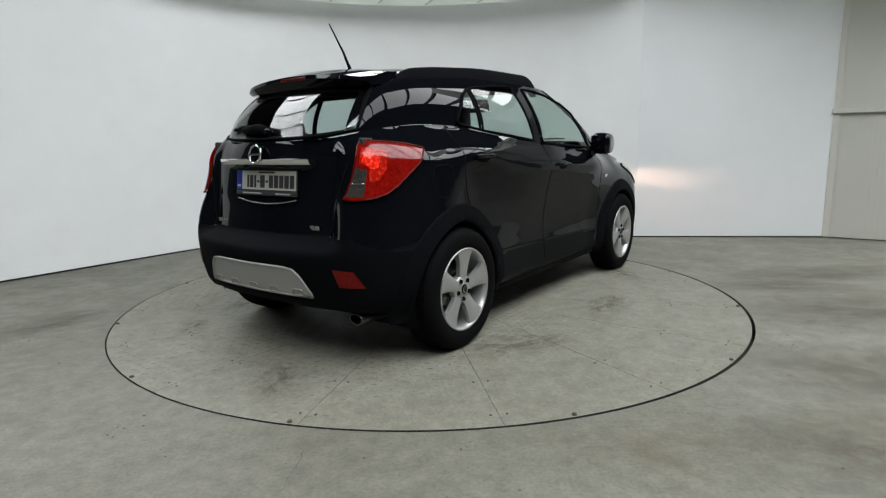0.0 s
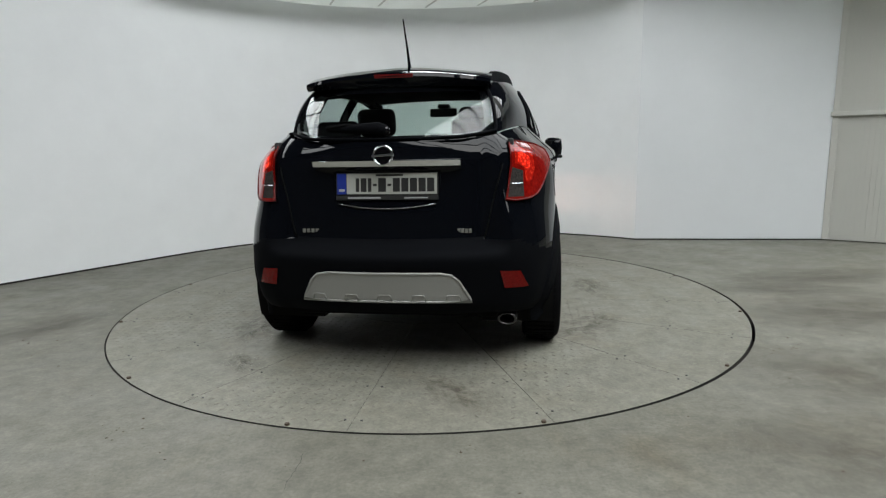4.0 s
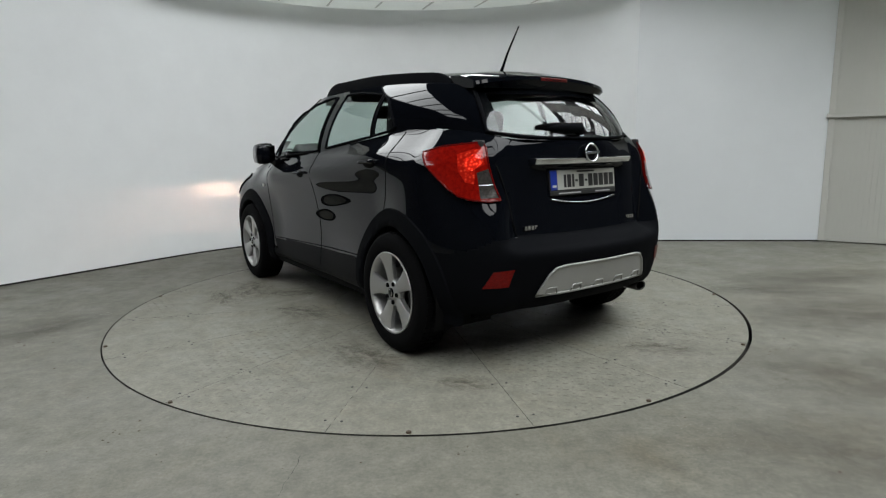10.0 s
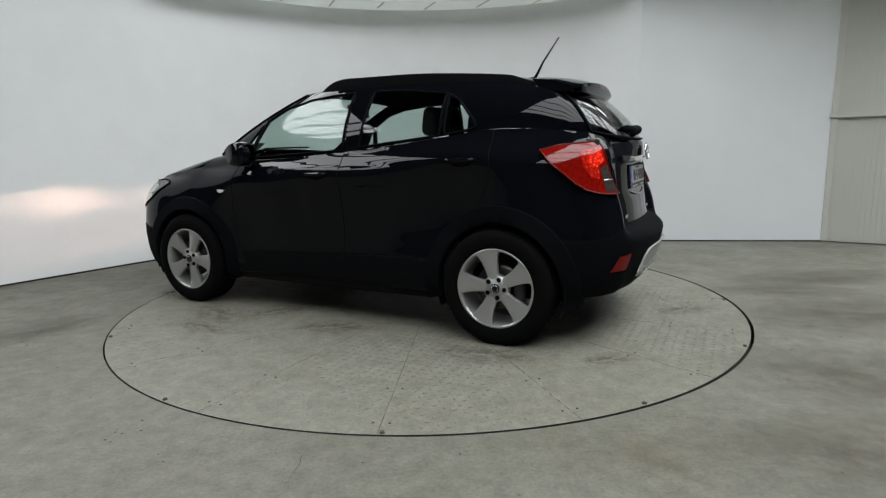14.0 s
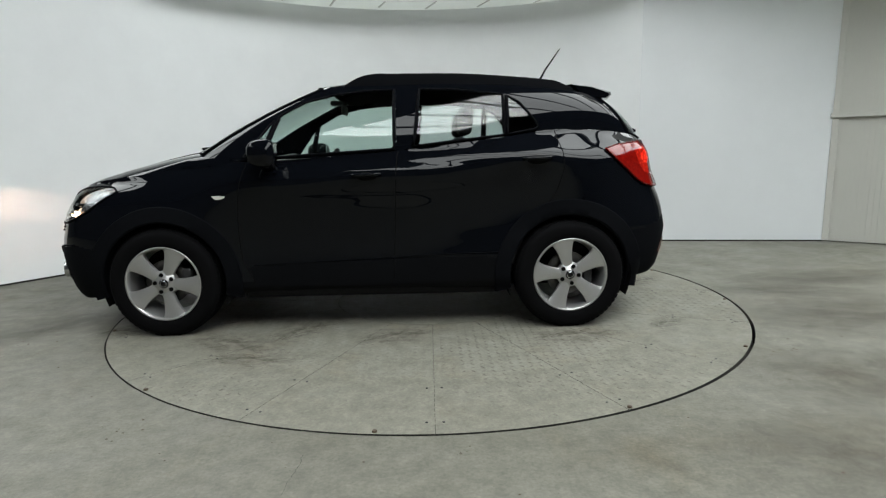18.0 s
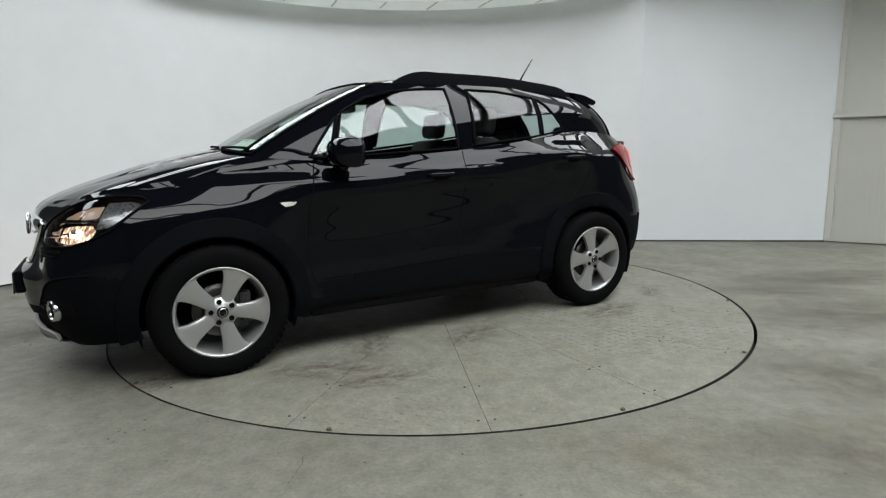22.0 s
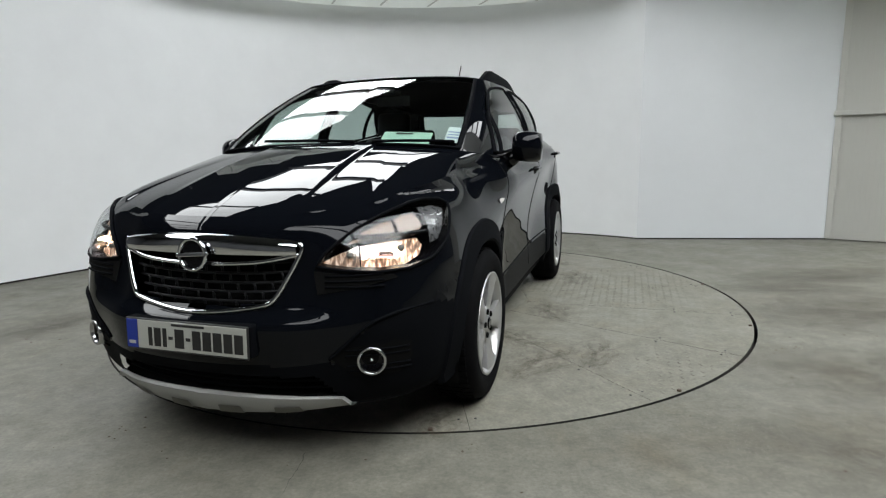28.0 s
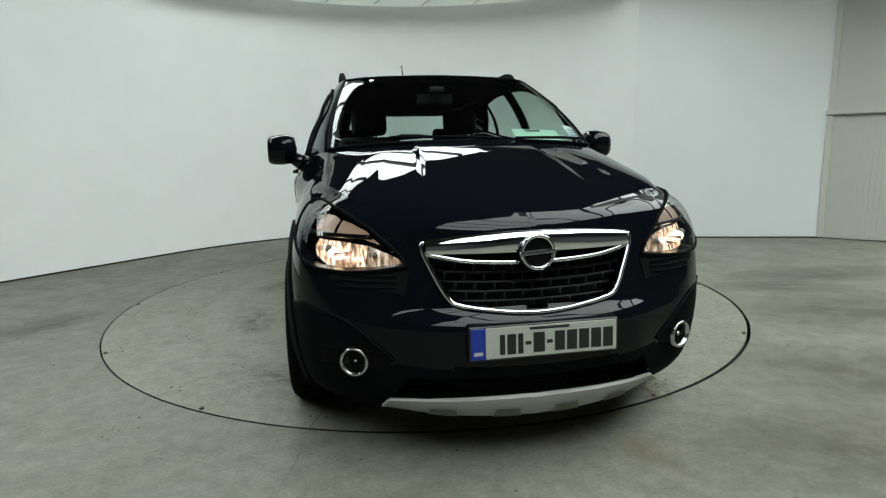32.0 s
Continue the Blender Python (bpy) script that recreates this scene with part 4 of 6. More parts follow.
def car_glass():
    for mirror in (1, -1):
        for name, poly in SIDE_GLASS.items():
            v, f, n, rim = fan_patch(poly, lambda a, b: green_at(a, b, mirror))
            glass = put("side_window", mesh_from("side_window", v, f, n), M_GLASS if name.startswith("front") else M_DARKGLASS, car, "green-tinted side glass")
            glass.visible_shadow = False
            tv, tf = tube(rim, 0.011, 6, True, 0.7)
            put("window_seal", mesh_from("window_seal", tv, tf), M_TRIM, glass, "black rubber seal")
    for name, (s0, s1, w0, w1), mat in (("windscreen", (0, 3.04, 0.02, 0.965), M_SCREEN), ("rear_screen", (12.02, 15, 0.04, 0.94), M_DARKGLASS)):
        ss, ww = np.meshgrid(np.linspace(s0, s1, 40), np.linspace(w0, w1, 20), indexing="ij")
        g = green_point(ss.ravel(), ww.ravel()).reshape(40, 20, 3)
        n = on_axis(grid_normals(g), (0,) if s0 == 0 else (-1,))
        g = g + n * 0.003
        glass = piece(name, g, n, np.ones((39, 19), bool), mat, car, "", "both")
        glass.visible_shadow = False
        if s0 > 0:
            k = (np.arange(39)[:, None] < 5) | (np.arange(19)[None, :] > 15) | (np.arange(19)[None, :] < 1)
            piece("printed_border", g - n * 0.006, n, k, M_GLOSS, glass, "black printed border of the glass", "both")
        h = g if s0 == 0 else g[::-1]
        rim = [h[i, 0] for i in range(40)] + [h[-1, j] for j in range(1, 20)] + [h[i, -1] for i in range(38, -1, -1)]
        full = rim + [p * MIR for p in rim[::-1][1:-1]]
        tv, tf = tube(full, 0.012, 6, True, 0.6)
        put("glass_seal", mesh_from("glass_seal", tv, tf), M_TRIM, glass, "black rubber seal")


car_body()
car_glass()


def wheel_parts(hx, side, turn):
    """A tyre on a five-spoke alloy rim, with its bolts, cap and brake disc; its outer face towards side."""
    y0 = 0.885 * side
    o = Vector((hx, 0, 0.343))

    def place(verts):
        return [(o.x + x, y0 + y * side, o.z + z) for x, y, z in verts]

    prof = [(0.232, -0.012), (0.240, -0.004), (0.262, 0.002), (0.300, 0.004), (0.322, -0.004), (0.336, -0.020), (0.3425, -0.045), (0.343, -0.110), (0.3425, -0.165), (0.334, -0.195), (0.315, -0.208), (0.27, -0.212), (0.232, -0.20)]
    v, f = revolve(prof, 72)
    wheel = put("tyre", mesh_from("tyre", place(v), f), M_RUBBER, car, "black road tyre on a silver five-spoke rim")
    # tread blocks
    tv, tf = [], []
    for i in range(60):
        a0 = 2 * math.pi * i / 60
        for y1, y2 in ((-0.030, -0.062), (-0.070, -0.104), (-0.112, -0.146), (-0.154, -0.186)):
            b = len(tv)
            for r in (0.341, 0.347):
                for a, yy in ((a0, y1), (a0 + 0.075, y1), (a0 + 0.075, y2), (a0, y2)):
                    tv.append((r * math.cos(a), yy, r * math.sin(a)))
            tf += [(b + 4, b + 5, b + 6, b + 7), (b, b + 1, b + 5, b + 4), (b + 1, b + 2, b + 6, b + 5), (b + 2, b + 3, b + 7, b + 6), (b + 3, b, b + 4, b + 7)]
    put("tread", mesh_from("tread", place(tv), tf, smooth=False), M_RUBBER, wheel)
    # rim: lip and barrel
    v, f = revolve([(0.233, -0.010), (0.236, -0.002), (0.230, 0.001), (0.222, -0.006), (0.214, -0.030), (0.206, -0.10), (0.205, -0.19)], 72)
    rim = put("rim", mesh_from("rim", place(v), f), M_ALLOY, wheel, "silver alloy rim")
    # spokes
    sv, sf = [], []
    for k in range(5):
        a = radians(turn + 72 * k)
        c, s = math.cos(a), math.sin(a)
        rows = ((0.045, 0.034, -0.020), (0.080, 0.034, -0.016), (0.120, 0.039, -0.013), (0.165, 0.049, -0.010), (0.200, 0.063, -0.008), (0.226, 0.080, -0.005))
        b = len(sv)
        for r, hw, yy in rows:
            for t, dy in ((-1, -0.030), (-1, -0.006), (-0.72, 0.0), (0, 0.002), (0.72, 0.0), (1, -0.006), (1, -0.030)):
                px, pz = r, t * hw
                if r > 0.2:
                    px = math.sqrt(max(r * r - pz * pz, 0.0))
                sv.append((px * c - pz * s, yy + dy, px * s + pz * c))
        for i in range(5):
            for j in range(6):
                sf.append((b + i * 7 + j, b + i * 7 + j + 1, b + (i + 1) * 7 + j + 1, b + (i + 1) * 7 + j))
    me = mesh_from("spokes", place(sv), sf)
    me.set_sharp_from_angle(angle=radians(40))
    put("spokes", me, M_ALLOY, wheel, "five broad silver spokes")
    v, f = revolve([(0.0, -0.010), (0.032, -0.011), (0.036, -0.016), (0.075, -0.018), (0.080, -0.026), (0.080, -0.06)], 40)
    put("hub", mesh_from("hub", place(v), f), M_ALLOY, wheel)
    v, f = revolve([(0.0, -0.006), (0.027, -0.0075), (0.030, -0.012)], 32)
    put("centre_cap", mesh_from("centre_cap", place(v), f), M_GLOSS, wheel, "dark cap with a silver ring")
    v, f = revolve([(0.017, -0.004), (0.019, -0.003), (0.021, -0.005)], 32)
    put("cap_ring", mesh_from("cap_ring", place(v), f), M_CHROME, wheel)
    for k in range(5):
        a = radians(turn + 36 + 72 * k)
        bv, bf = revolve([(0.0, -0.013), (0.009, -0.013), (0.0125, -0.009), (0.0135, -0.016)], 16)
        bv = [(x + 0.056 * math.cos(a), y, z + 0.056 * math.sin(a)) for x, y, z in bv]
        put("wheel_bolt", mesh_from("wheel_bolt", place(bv), bf), M_INNER, wheel, "dark bolt in its recess")
    v, f = revolve([(0.0, -0.085), (0.06, -0.085), (0.065, -0.075), (0.138, -0.075), (0.140, -0.085), (0.135, -0.10), (0.0, -0.10)], 48)
    put("brake_disc", mesh_from("brake_disc", place(v), f), plain("brake_steel", (0.08, 0.076, 0.072), 0.4, 0.8, 0.1) if "brake_steel" not in bpy.data.materials else bpy.data.materials["brake_steel"], wheel)
    bm = box_bm(-0.155, -0.095, -0.12, -0.06, -0.085, 0.085, 0.015)
    me = bpy.data.meshes.new("caliper")
    bm.to_mesh(me)
    bm.free()
    me.transform(Matrix(((1, 0, 0, o.x), (0, side, 0, y0), (0, 0, 1, o.z), (0, 0, 0, 1))))
    put("caliper", me, M_STEEL, wheel)
    # liner of the wheel well and the flared arch moulding
    v, f = [], []
    n = 36
    for i in range(n + 1):
        a = radians(-22 + 224 * i / n)
        for yy in (0.84, 0.45):
            v.append((hx + 0.40 * math.cos(a), yy * side, 0.345 + 0.40 * math.sin(a)))
    f = [(2 * i, 2 * i + 1, 2 * i + 3, 2 * i + 2) for i in range(n)]
    b = len(v)
    v += [(hx + 0.40 * math.cos(radians(-22 + 224 * i / n)), 0.45 * side, 0.345 + 0.40 * math.sin(radians(-22 + 224 * i / n))) for i in range(n + 1)]
    f.append(tuple(range(b, b + n + 1)))
    put("wheel_well", mesh_from("wheel_well", v, f), M_INNER, car, "black wheel-well liner")
    v, f = [], []
    n = 48
    for i in range(n + 1):
        a = radians(-14 + 208 * i / n)
        for r, lift in ((0.378, -0.06), (0.378, 0.010), (0.388, 0.018), (0.430, 0.014), (0.474, 0.010), (0.484, -0.012)):
            px, pz = hx + r * math.cos(a), 0.345 + r * math.sin(a)
            sp, _ = skin_at(px, max(pz, 0.27))
            base = sp[1] + lift
            v.append((px, base * side, pz))
    k = 6
    f = [(i * k + j, i * k + j + 1, (i + 1) * k + j + 1, (i + 1) * k + j) for i in range(n) for j in range(k - 1)]
    if side < 0:
        f = [q[::-1] for q in f]
    me = mesh_from("arch_moulding", v, f)
    me.set_sharp_from_angle(angle=radians(45))
    put("arch_moulding", me, M_TRIM, car, "grained black wheel-arch moulding")


for _hx, _side, _turn in ((HUB_F, 1, 41), (HUB_F, -1, 50), (HUB_R, 1, 5), (HUB_R, -1, 14)):
    wheel_parts(_hx, _side, _turn)
part("underbody", box_bm(-1.30, 2.32, -0.60, 0.60, 0.225, 0.31, 0.02), M_INNER, car, "black underbody")
part("floor_pan", box_bm(-0.42, 1.20, -0.80, 0.80, 0.220, 0.31, 0.02), M_INNER, car, "black floor pan between the axles")


# ---- lamps, grille, plates and fittings of the car ----
M_LENS = pane_material("clear_lamp_lens", (0.93, 0.95, 0.95), 1.34)
M_BOWL = plain("smoky_silver_bowl", (0.16, 0.16, 0.165), 0.28, 0.7)
M_REFLECT = plain("bright_lamp_reflector", (0.42, 0.42, 0.42), 0.22, 1.0, 0.3, 60)
M_BULB = glow("lit_halogen_bulb", (1.0, 0.72, 0.46), 12.0)
M_BEAM = glow("lit_beam_slit", (1.0, 0.60, 0.42), 150000.0)
M_SPREAD = glow("lit_spread_slit", (1.0, 0.56, 0.42), 30000.0)
# own glow stands in for the bulb's light on the bowls
M_WARM = glow("glowing_lamp_bowl", (1.0, 0.62, 0.40), 0.26, (0.10, 0.098, 0.095), 0.3)


def glowing_flutes(name, gain):
    """Reflector with its bulb's light put in as emission, in bright vertical flutes."""
    mat, nt, b = nodes_of(name)
    obj = nt.nodes.new("ShaderNodeTexCoord").outputs["Object"]
    fine = noise_tex(nt, 30, 3, 0.6, obj, (0.8, 2.6, 0.7))
    b.inputs["Base Color"].default_value = (0.55, 0.52, 0.48, 1)
    b.inputs["Metallic"].default_value = 0.8
    b.inputs["Roughness"].default_value = 0.2
    nt.links.new(ramp(nt, fine, [(0.30, (0.45, 0.18, 0.09)), (0.48, (1.0, 0.58, 0.36)), (0.68, (1.0, 0.84, 0.68))]), b.inputs["Emission Color"])
    nt.links.new(ramp(nt, fine, [(0.30, grey(0.10 * gain)), (0.46, grey(0.6 * gain)), (0.64, grey(2.6 * gain))]), b.inputs["Emission Strength"])
    return mat


M_DIP, M_FLUTE = glowing_flutes("glowing_fluted_reflector", 1.0), glowing_flutes("faint_glow_fluted_reflector", 0.35)
M_SATIN = plain("satin_chrome", (0.5, 0.5, 0.51), 0.24, 1.0)
M_MIRROR = plain("mirror_glass", (0.09, 0.09, 0.09), 0.04, 1.0)
M_FOOT = plain("dull_grey_foot", (0.16, 0.155, 0.14), 0.6, 0.2, 0.1, 200)
M_PIPE = plain("sooty_steel", (0.09, 0.09, 0.09), 0.3, 1.0, 0.2, 60)
M_PLATE_WHITE = plain("pale_number_plate", (0.40, 0.405, 0.37), 0.4, grain=0.03, scale=80)
M_PLATE_BLUE = plain("blue_plate_band", (0.01, 0.03, 0.26), 0.4, grain=0.03)
M_INK = plain("black_print", (0.012, 0.012, 0.012), 0.5)
M_PRINT = plain("pale_print", (0.4, 0.4, 0.4), 0.5)
M_REFLEX = plain("dull_red_reflex", (0.13, 0.003, 0.0025), 0.2, grain=0.35, scale=140, spec=0.25)
M_PAPER = plain("white_paper", (0.75, 0.77, 0.78), 0.8, grain=0.02)
M_GREENPAPER = plain("pale_green_disc_paper", (0.42, 0.60, 0.50), 0.8, grain=0.05)


M_RIM = plain("dark_red_rim", (0.10, 0.002, 0.0015), 0.2, spec=0.2)


def tail_red():
    mat, nt, b = nodes_of("lit_red_lens")
    f = noise_tex(nt, 55, 3, 0.6)
    b.inputs["Base Color"].default_value = (0.12, 0.002, 0.0015, 1)
    b.inputs["Roughness"].default_value = 0.12
    b.inputs["Specular IOR Level"].default_value = 0.2
    b.inputs["Coat Weight"].default_value = 0.35
    b.inputs["Coat Roughness"].default_value = 0.02
    b.inputs["Emission Color"].default_value = (1.0, 0.03, 0.012, 1)
    nt.links.new(ramp(nt, f, [(0.35, grey(0.03)), (0.75, grey(0.16))]), b.inputs["Emission Strength"])
    return mat


def tail_core(name, low, high, scale):
    """Red lens lit from behind through small facets."""
    mat, nt, b = nodes_of(name)
    cells = node(nt, "ShaderNodeTexVoronoi", Scale=scale)
    nt.links.new(nt.nodes.new("ShaderNodeTexCoord").outputs["Object"], cells.inputs["Vector"])
    b.inputs["Base Color"].default_value = (0.22, 0.005, 0.003, 1)
    b.inputs["Roughness"].default_value = 0.12
    b.inputs["Specular IOR Level"].default_value = 0.2
    b.inputs["Coat Weight"].default_value = 0.35
    nt.links.new(ramp(nt, cells.outputs["Distance"], [(0.05, (1.0, 0.12, 0.05)), (0.4, (1.0, 0.03, 0.012))]), b.inputs["Emission Color"])
    nt.links.new(ramp(nt, cells.outputs["Distance"], [(0.05, grey(high)), (0.6, grey(low))]), b.inputs["Emission Strength"])
    return mat


M_RED, M_CORE, M_HOT = tail_red(), tail_core("bright_red_core", 0.14, 0.55, 60), tail_core("hot_red_core", 0.45, 1.9, 75)


def patch_part(name, poly, place, material, parent, label="", offset=0.003, rings=6, per=4):
    v, f, n, rim = fan_patch(poly, place, rings, per, offset)
    return put(name, mesh_from(name, v, f, n), material, parent, label), rim


def head_lamp(side):
    lens, rim = patch_part("head_lamp", HEADLAMP, lambda a, b: skin_sz(a, b, side), M_LENS, car, "lit headlamp under a clear lens", 0.004, 8, 5)
    lens.visible_shadow = False
    tv, tf = tube(rim, 0.006, 6, True)
    put("lamp_bezel", mesh_from("lamp_bezel", tv, tf), M_TRIM, lens, "black bezel")
    # dark housing: the rim drawn back into the body
    k = len(rim)
    c = np.mean(np.array(rim), axis=0)
    v = [tuple(p) for p in rim]
    for p in rim:
        p = np.array(p)
        q = c + (p - c) * 0.80
        v.append((q[0] - 0.17, q[1] - 0.05 * side, q[2] - 0.005))
    f = [(i, (i + 1) % k, k + (i + 1) % k, k + i) for i in range(k)] + [tuple(range(k, 2 * k))]
    put("lamp_housing", mesh_from("lamp_housing", v, f), M_GLOSS, lens, "dark housing")
    # dip reflector, side lamp and bowls that glow in the bulb's stead, and the unlit indicator bowl, set back behind
    # the lens
    place = lambda a, b: skin_sz(a, b, side)
    dip, _ = patch_part("dip_reflector", [(3.52, 0.728), (3.85, 0.724), (4.6, 0.736), (5.1, 0.766), (5.25, 0.80), (5.1, 0.834), (4.2, 0.832), (3.52, 0.822)], place, M_DIP, lens, "warm glowing fluted reflector", -0.050, 7, 4)
    patch_part("inner_reflector", [(2.74, 0.750), (3.2, 0.732), (3.48, 0.728), (3.48, 0.820), (3.1, 0.79)], place, M_FLUTE, lens, "faintly glowing fluted reflector", -0.042, 6, 4)
    for a, b, r in ((4.35, 0.786, 0.013), (3.25, 0.768, 0.010)):
        p, n = place(a, b)
        cv, cf = revolve([(0.0, 0.010), (r * 0.8, 0.008), (r, 0.0), (r, -0.014)], 20, "x")
        put("bulb_shield", mesh_from("bulb_shield", [(x + p[0] - 0.030, y + p[1], z + p[2]) for x, y, z in cv], cf), M_FOOT, lens, "dull cap before the bulb")
    patch_part("upper_reflector", [(3.25, 0.820), (3.8, 0.846), (4.45, 0.850), (4.45, 0.906), (4.1, 0.894), (3.6, 0.866)], place, M_WARM, lens, "dimly glowing warm bowl", -0.035, 5, 3)
    patch_part("side_lamp", [(4.55, 0.850), (5.1, 0.852), (5.4, 0.872), (5.5, 0.926), (4.9, 0.922), (4.55, 0.908)], place, M_WARM, lens, "dimly glowing bowl of the main beam", -0.035, 5, 3)
    patch_part("indicator", [(5.35, 0.800), (5.75, 0.812), (6.15, 0.866), (6.55, 0.915), (6.3, 0.932), (5.65, 0.932), (5.5, 0.870)], place, M_BOWL, lens, "smoky silver indicator bowl", -0.02, 4, 3)
    p, n = place(4.3, 0.772)
    bv, bf = revolve([(0.0, 0.022), (0.014, 0.018), (0.018, 0.0), (0.016, -0.03)], 16, "x")
    put("bulb", mesh_from("bulb", [(x + p[0] - 0.045, y + p[1] - 0.01 * side, z + p[2]) for x, y, z in bv], bf), M_BULB, dip, "glowing warm bulb")
    pts = [place(a, 0.838 + (a - 2.95) * 0.004) for a in np.linspace(3.4, 5.4, 12)]
    put("divider", mesh_from("divider", *tube([q - m * 0.022 for q, m in pts], 0.009, 8)), M_GLOSS, lens, "dark divider")
    # shuttered slit that throws the dipped beam
    p, n = place(3.6, 0.760)
    bx, by, bz = p[0] - 0.034, p[1], p[2]
    bm = bmesh.new()
    for x0, x1, y0, y1, z0, z1 in ((0, 0.034, -0.0085, 0.0085, 0.0027, 0.0037), (0, 0.034, -0.0085, 0.0085, -0.0037, -0.0027), (0, 0.034, -0.0095, -0.0085, -0.0037, 0.0037), (0, 0.034, 0.0085, 0.0095, -0.0037, 0.0037), (-0.003, 0.0, -0.0095, 0.0095, -0.0037, 0.0037)):
        box_bm(bx + x0, bx + x1, by + y0, by + y1, bz + z0, bz + z1, bm=bm)
    part("beam_shutter", bm, M_INNER, lens)
    part("beam_slit", box_bm(bx + 0.001, bx + 0.002, by - 0.006, by + 0.006, bz - 0.0004, bz + 0.0018), M_BEAM, lens, "glowing slit")
    # wide weak light below the cut-off
    p, n = place(4.0, 0.772)
    bx, by, bz = p[0] - 0.040, p[1], p[2]
    bm = bmesh.new()
    for x0, x1, y0, y1, z0, z1 in ((0, 0.030, -0.026, 0.026, 0.0022, 0.0032), (0, 0.030, -0.026, 0.026, -0.013, -0.012), (-0.003, 0.0, -0.026, 0.026, -0.013, 0.0032)):
        box_bm(bx + x0, bx + x1, by + y0, by + y1, bz + z0, bz + z1, bm=bm)
    part("spread_shutter", bm, M_INNER, lens)
    part("spread_slit", box_bm(bx + 0.001, bx + 0.002, by - 0.012, by + 0.012, bz + 0.0008, bz + 0.0018), M_SPREAD, lens, "glowing slit")
    # slatted panel below the lamp
    patch_part("lamp_grille", [(2.70, 0.640), (3.4, 0.664), (4.3, 0.694), (4.2, 0.708), (3.3, 0.708), (2.64, 0.722)], lambda a, b: skin_sz(a, b, side), M_INNER, car, "black slatted panel under the headlamp", 0.003, 4, 3)
    for d in (0.014, 0.032, 0.050):
        pts = [skin_sz(a, 0.716 - d + (a - 2.8) * (0.010 - d * 0.14), side) for a in np.linspace(2.86, 4.0, 8)]
        put("lamp_grille_slat", mesh_from("lamp_grille_slat", *tube([p + n * 0.004 for p, n in pts], 0.004, 6)), M_TRIM, car)


def tail_lamp(side):
    place = lambda a, b: skin_sz(a, b, side)
    lens, rim = patch_part("tail_lamp", TAILLAMP, place, M_RED, car, "lit red tail lamp with a clear reversing lens", 0.012, 8, 5)
    patch_part("lamp_backing", TAILLAMP, place, M_INNER, lens, "", -0.03, 4, 3)
    tv, tf = tube(rim, 0.005, 6, True)
    put("lamp_edge", mesh_from("lamp_edge", tv, tf), M_RIM, lens, "rounded dark red rim")
    patch_part("lamp_core", [(19.0, 1.110), (19.5, 1.130), (19.95, 1.132), (20.06, 1.060), (19.70, 1.040), (19.70, 0.965), (19.38, 0.975), (19.10, 1.030)], place, M_CORE, lens, "brightly glowing red core", 0.0145)
    patch_part("lamp_bulb_glow", [(19.25, 1.085), (19.6, 1.108), (19.88, 1.108), (19.94, 1.066), (19.62, 1.030), (19.40, 1.030)], place, M_HOT, lens, "brightest spot over the bulb", 0.0165)
    clear, _ = patch_part("reversing_lens", [(19.76, 1.022), (20.22, 1.040), (20.56, 0.894), (19.94, 0.894)], place, plain("smoky_clear_lens", (0.055, 0.05, 0.046), 0.12, 0.3, 0.5, 110) if "smoky_clear_lens" not in bpy.data.materials else bpy.data.materials["smoky_clear_lens"], lens, "smoky clear reversing lens", 0.0150)
    pts = [place(a, 0.958) for a in np.linspace(19.88, 20.40, 6)]
    put("lens_bar", mesh_from("lens_bar", *tube([p + n * 0.016 for p, n in pts], 0.0035, 6)), M_CHROME, clear, "bright bar")


def emblem(at, turn, r, parent):
    """A plain chrome ring with a plain bar on a dark disc."""
    m = Matrix.Translation(at) @ Euler(turn).to_matrix().to_4x4()
    v, f = revolve([(0.0, 0.002), (r * 0.92, 0.002)], 40, "x")
    ob = put("emblem", mesh_from("emblem", [m @ Vector(p) for p in v], f), M_GLOSS, parent, "round chrome badge, a ring with a bar")
    ring = [m @ Vector((0.006, r * 0.9 * math.cos(a), r * 0.9 * math.sin(a))) for a in np.linspace(0, 2 * math.pi, 41)[:-1]]
    put("ring", mesh_from("ring", *tube(ring, r * 0.115, 10, True)), M_CHROME, ob)
    bar = bmesh.new()
    box_bm(0.003, 0.012, -r * 1.08, r * 1.08, -r * 0.11, r * 0.11, 0.002, bar)
    bar.transform(m @ pose(0, 0, 0, 4, 0, 0))
    part("bar", bar, M_CHROME, ob)


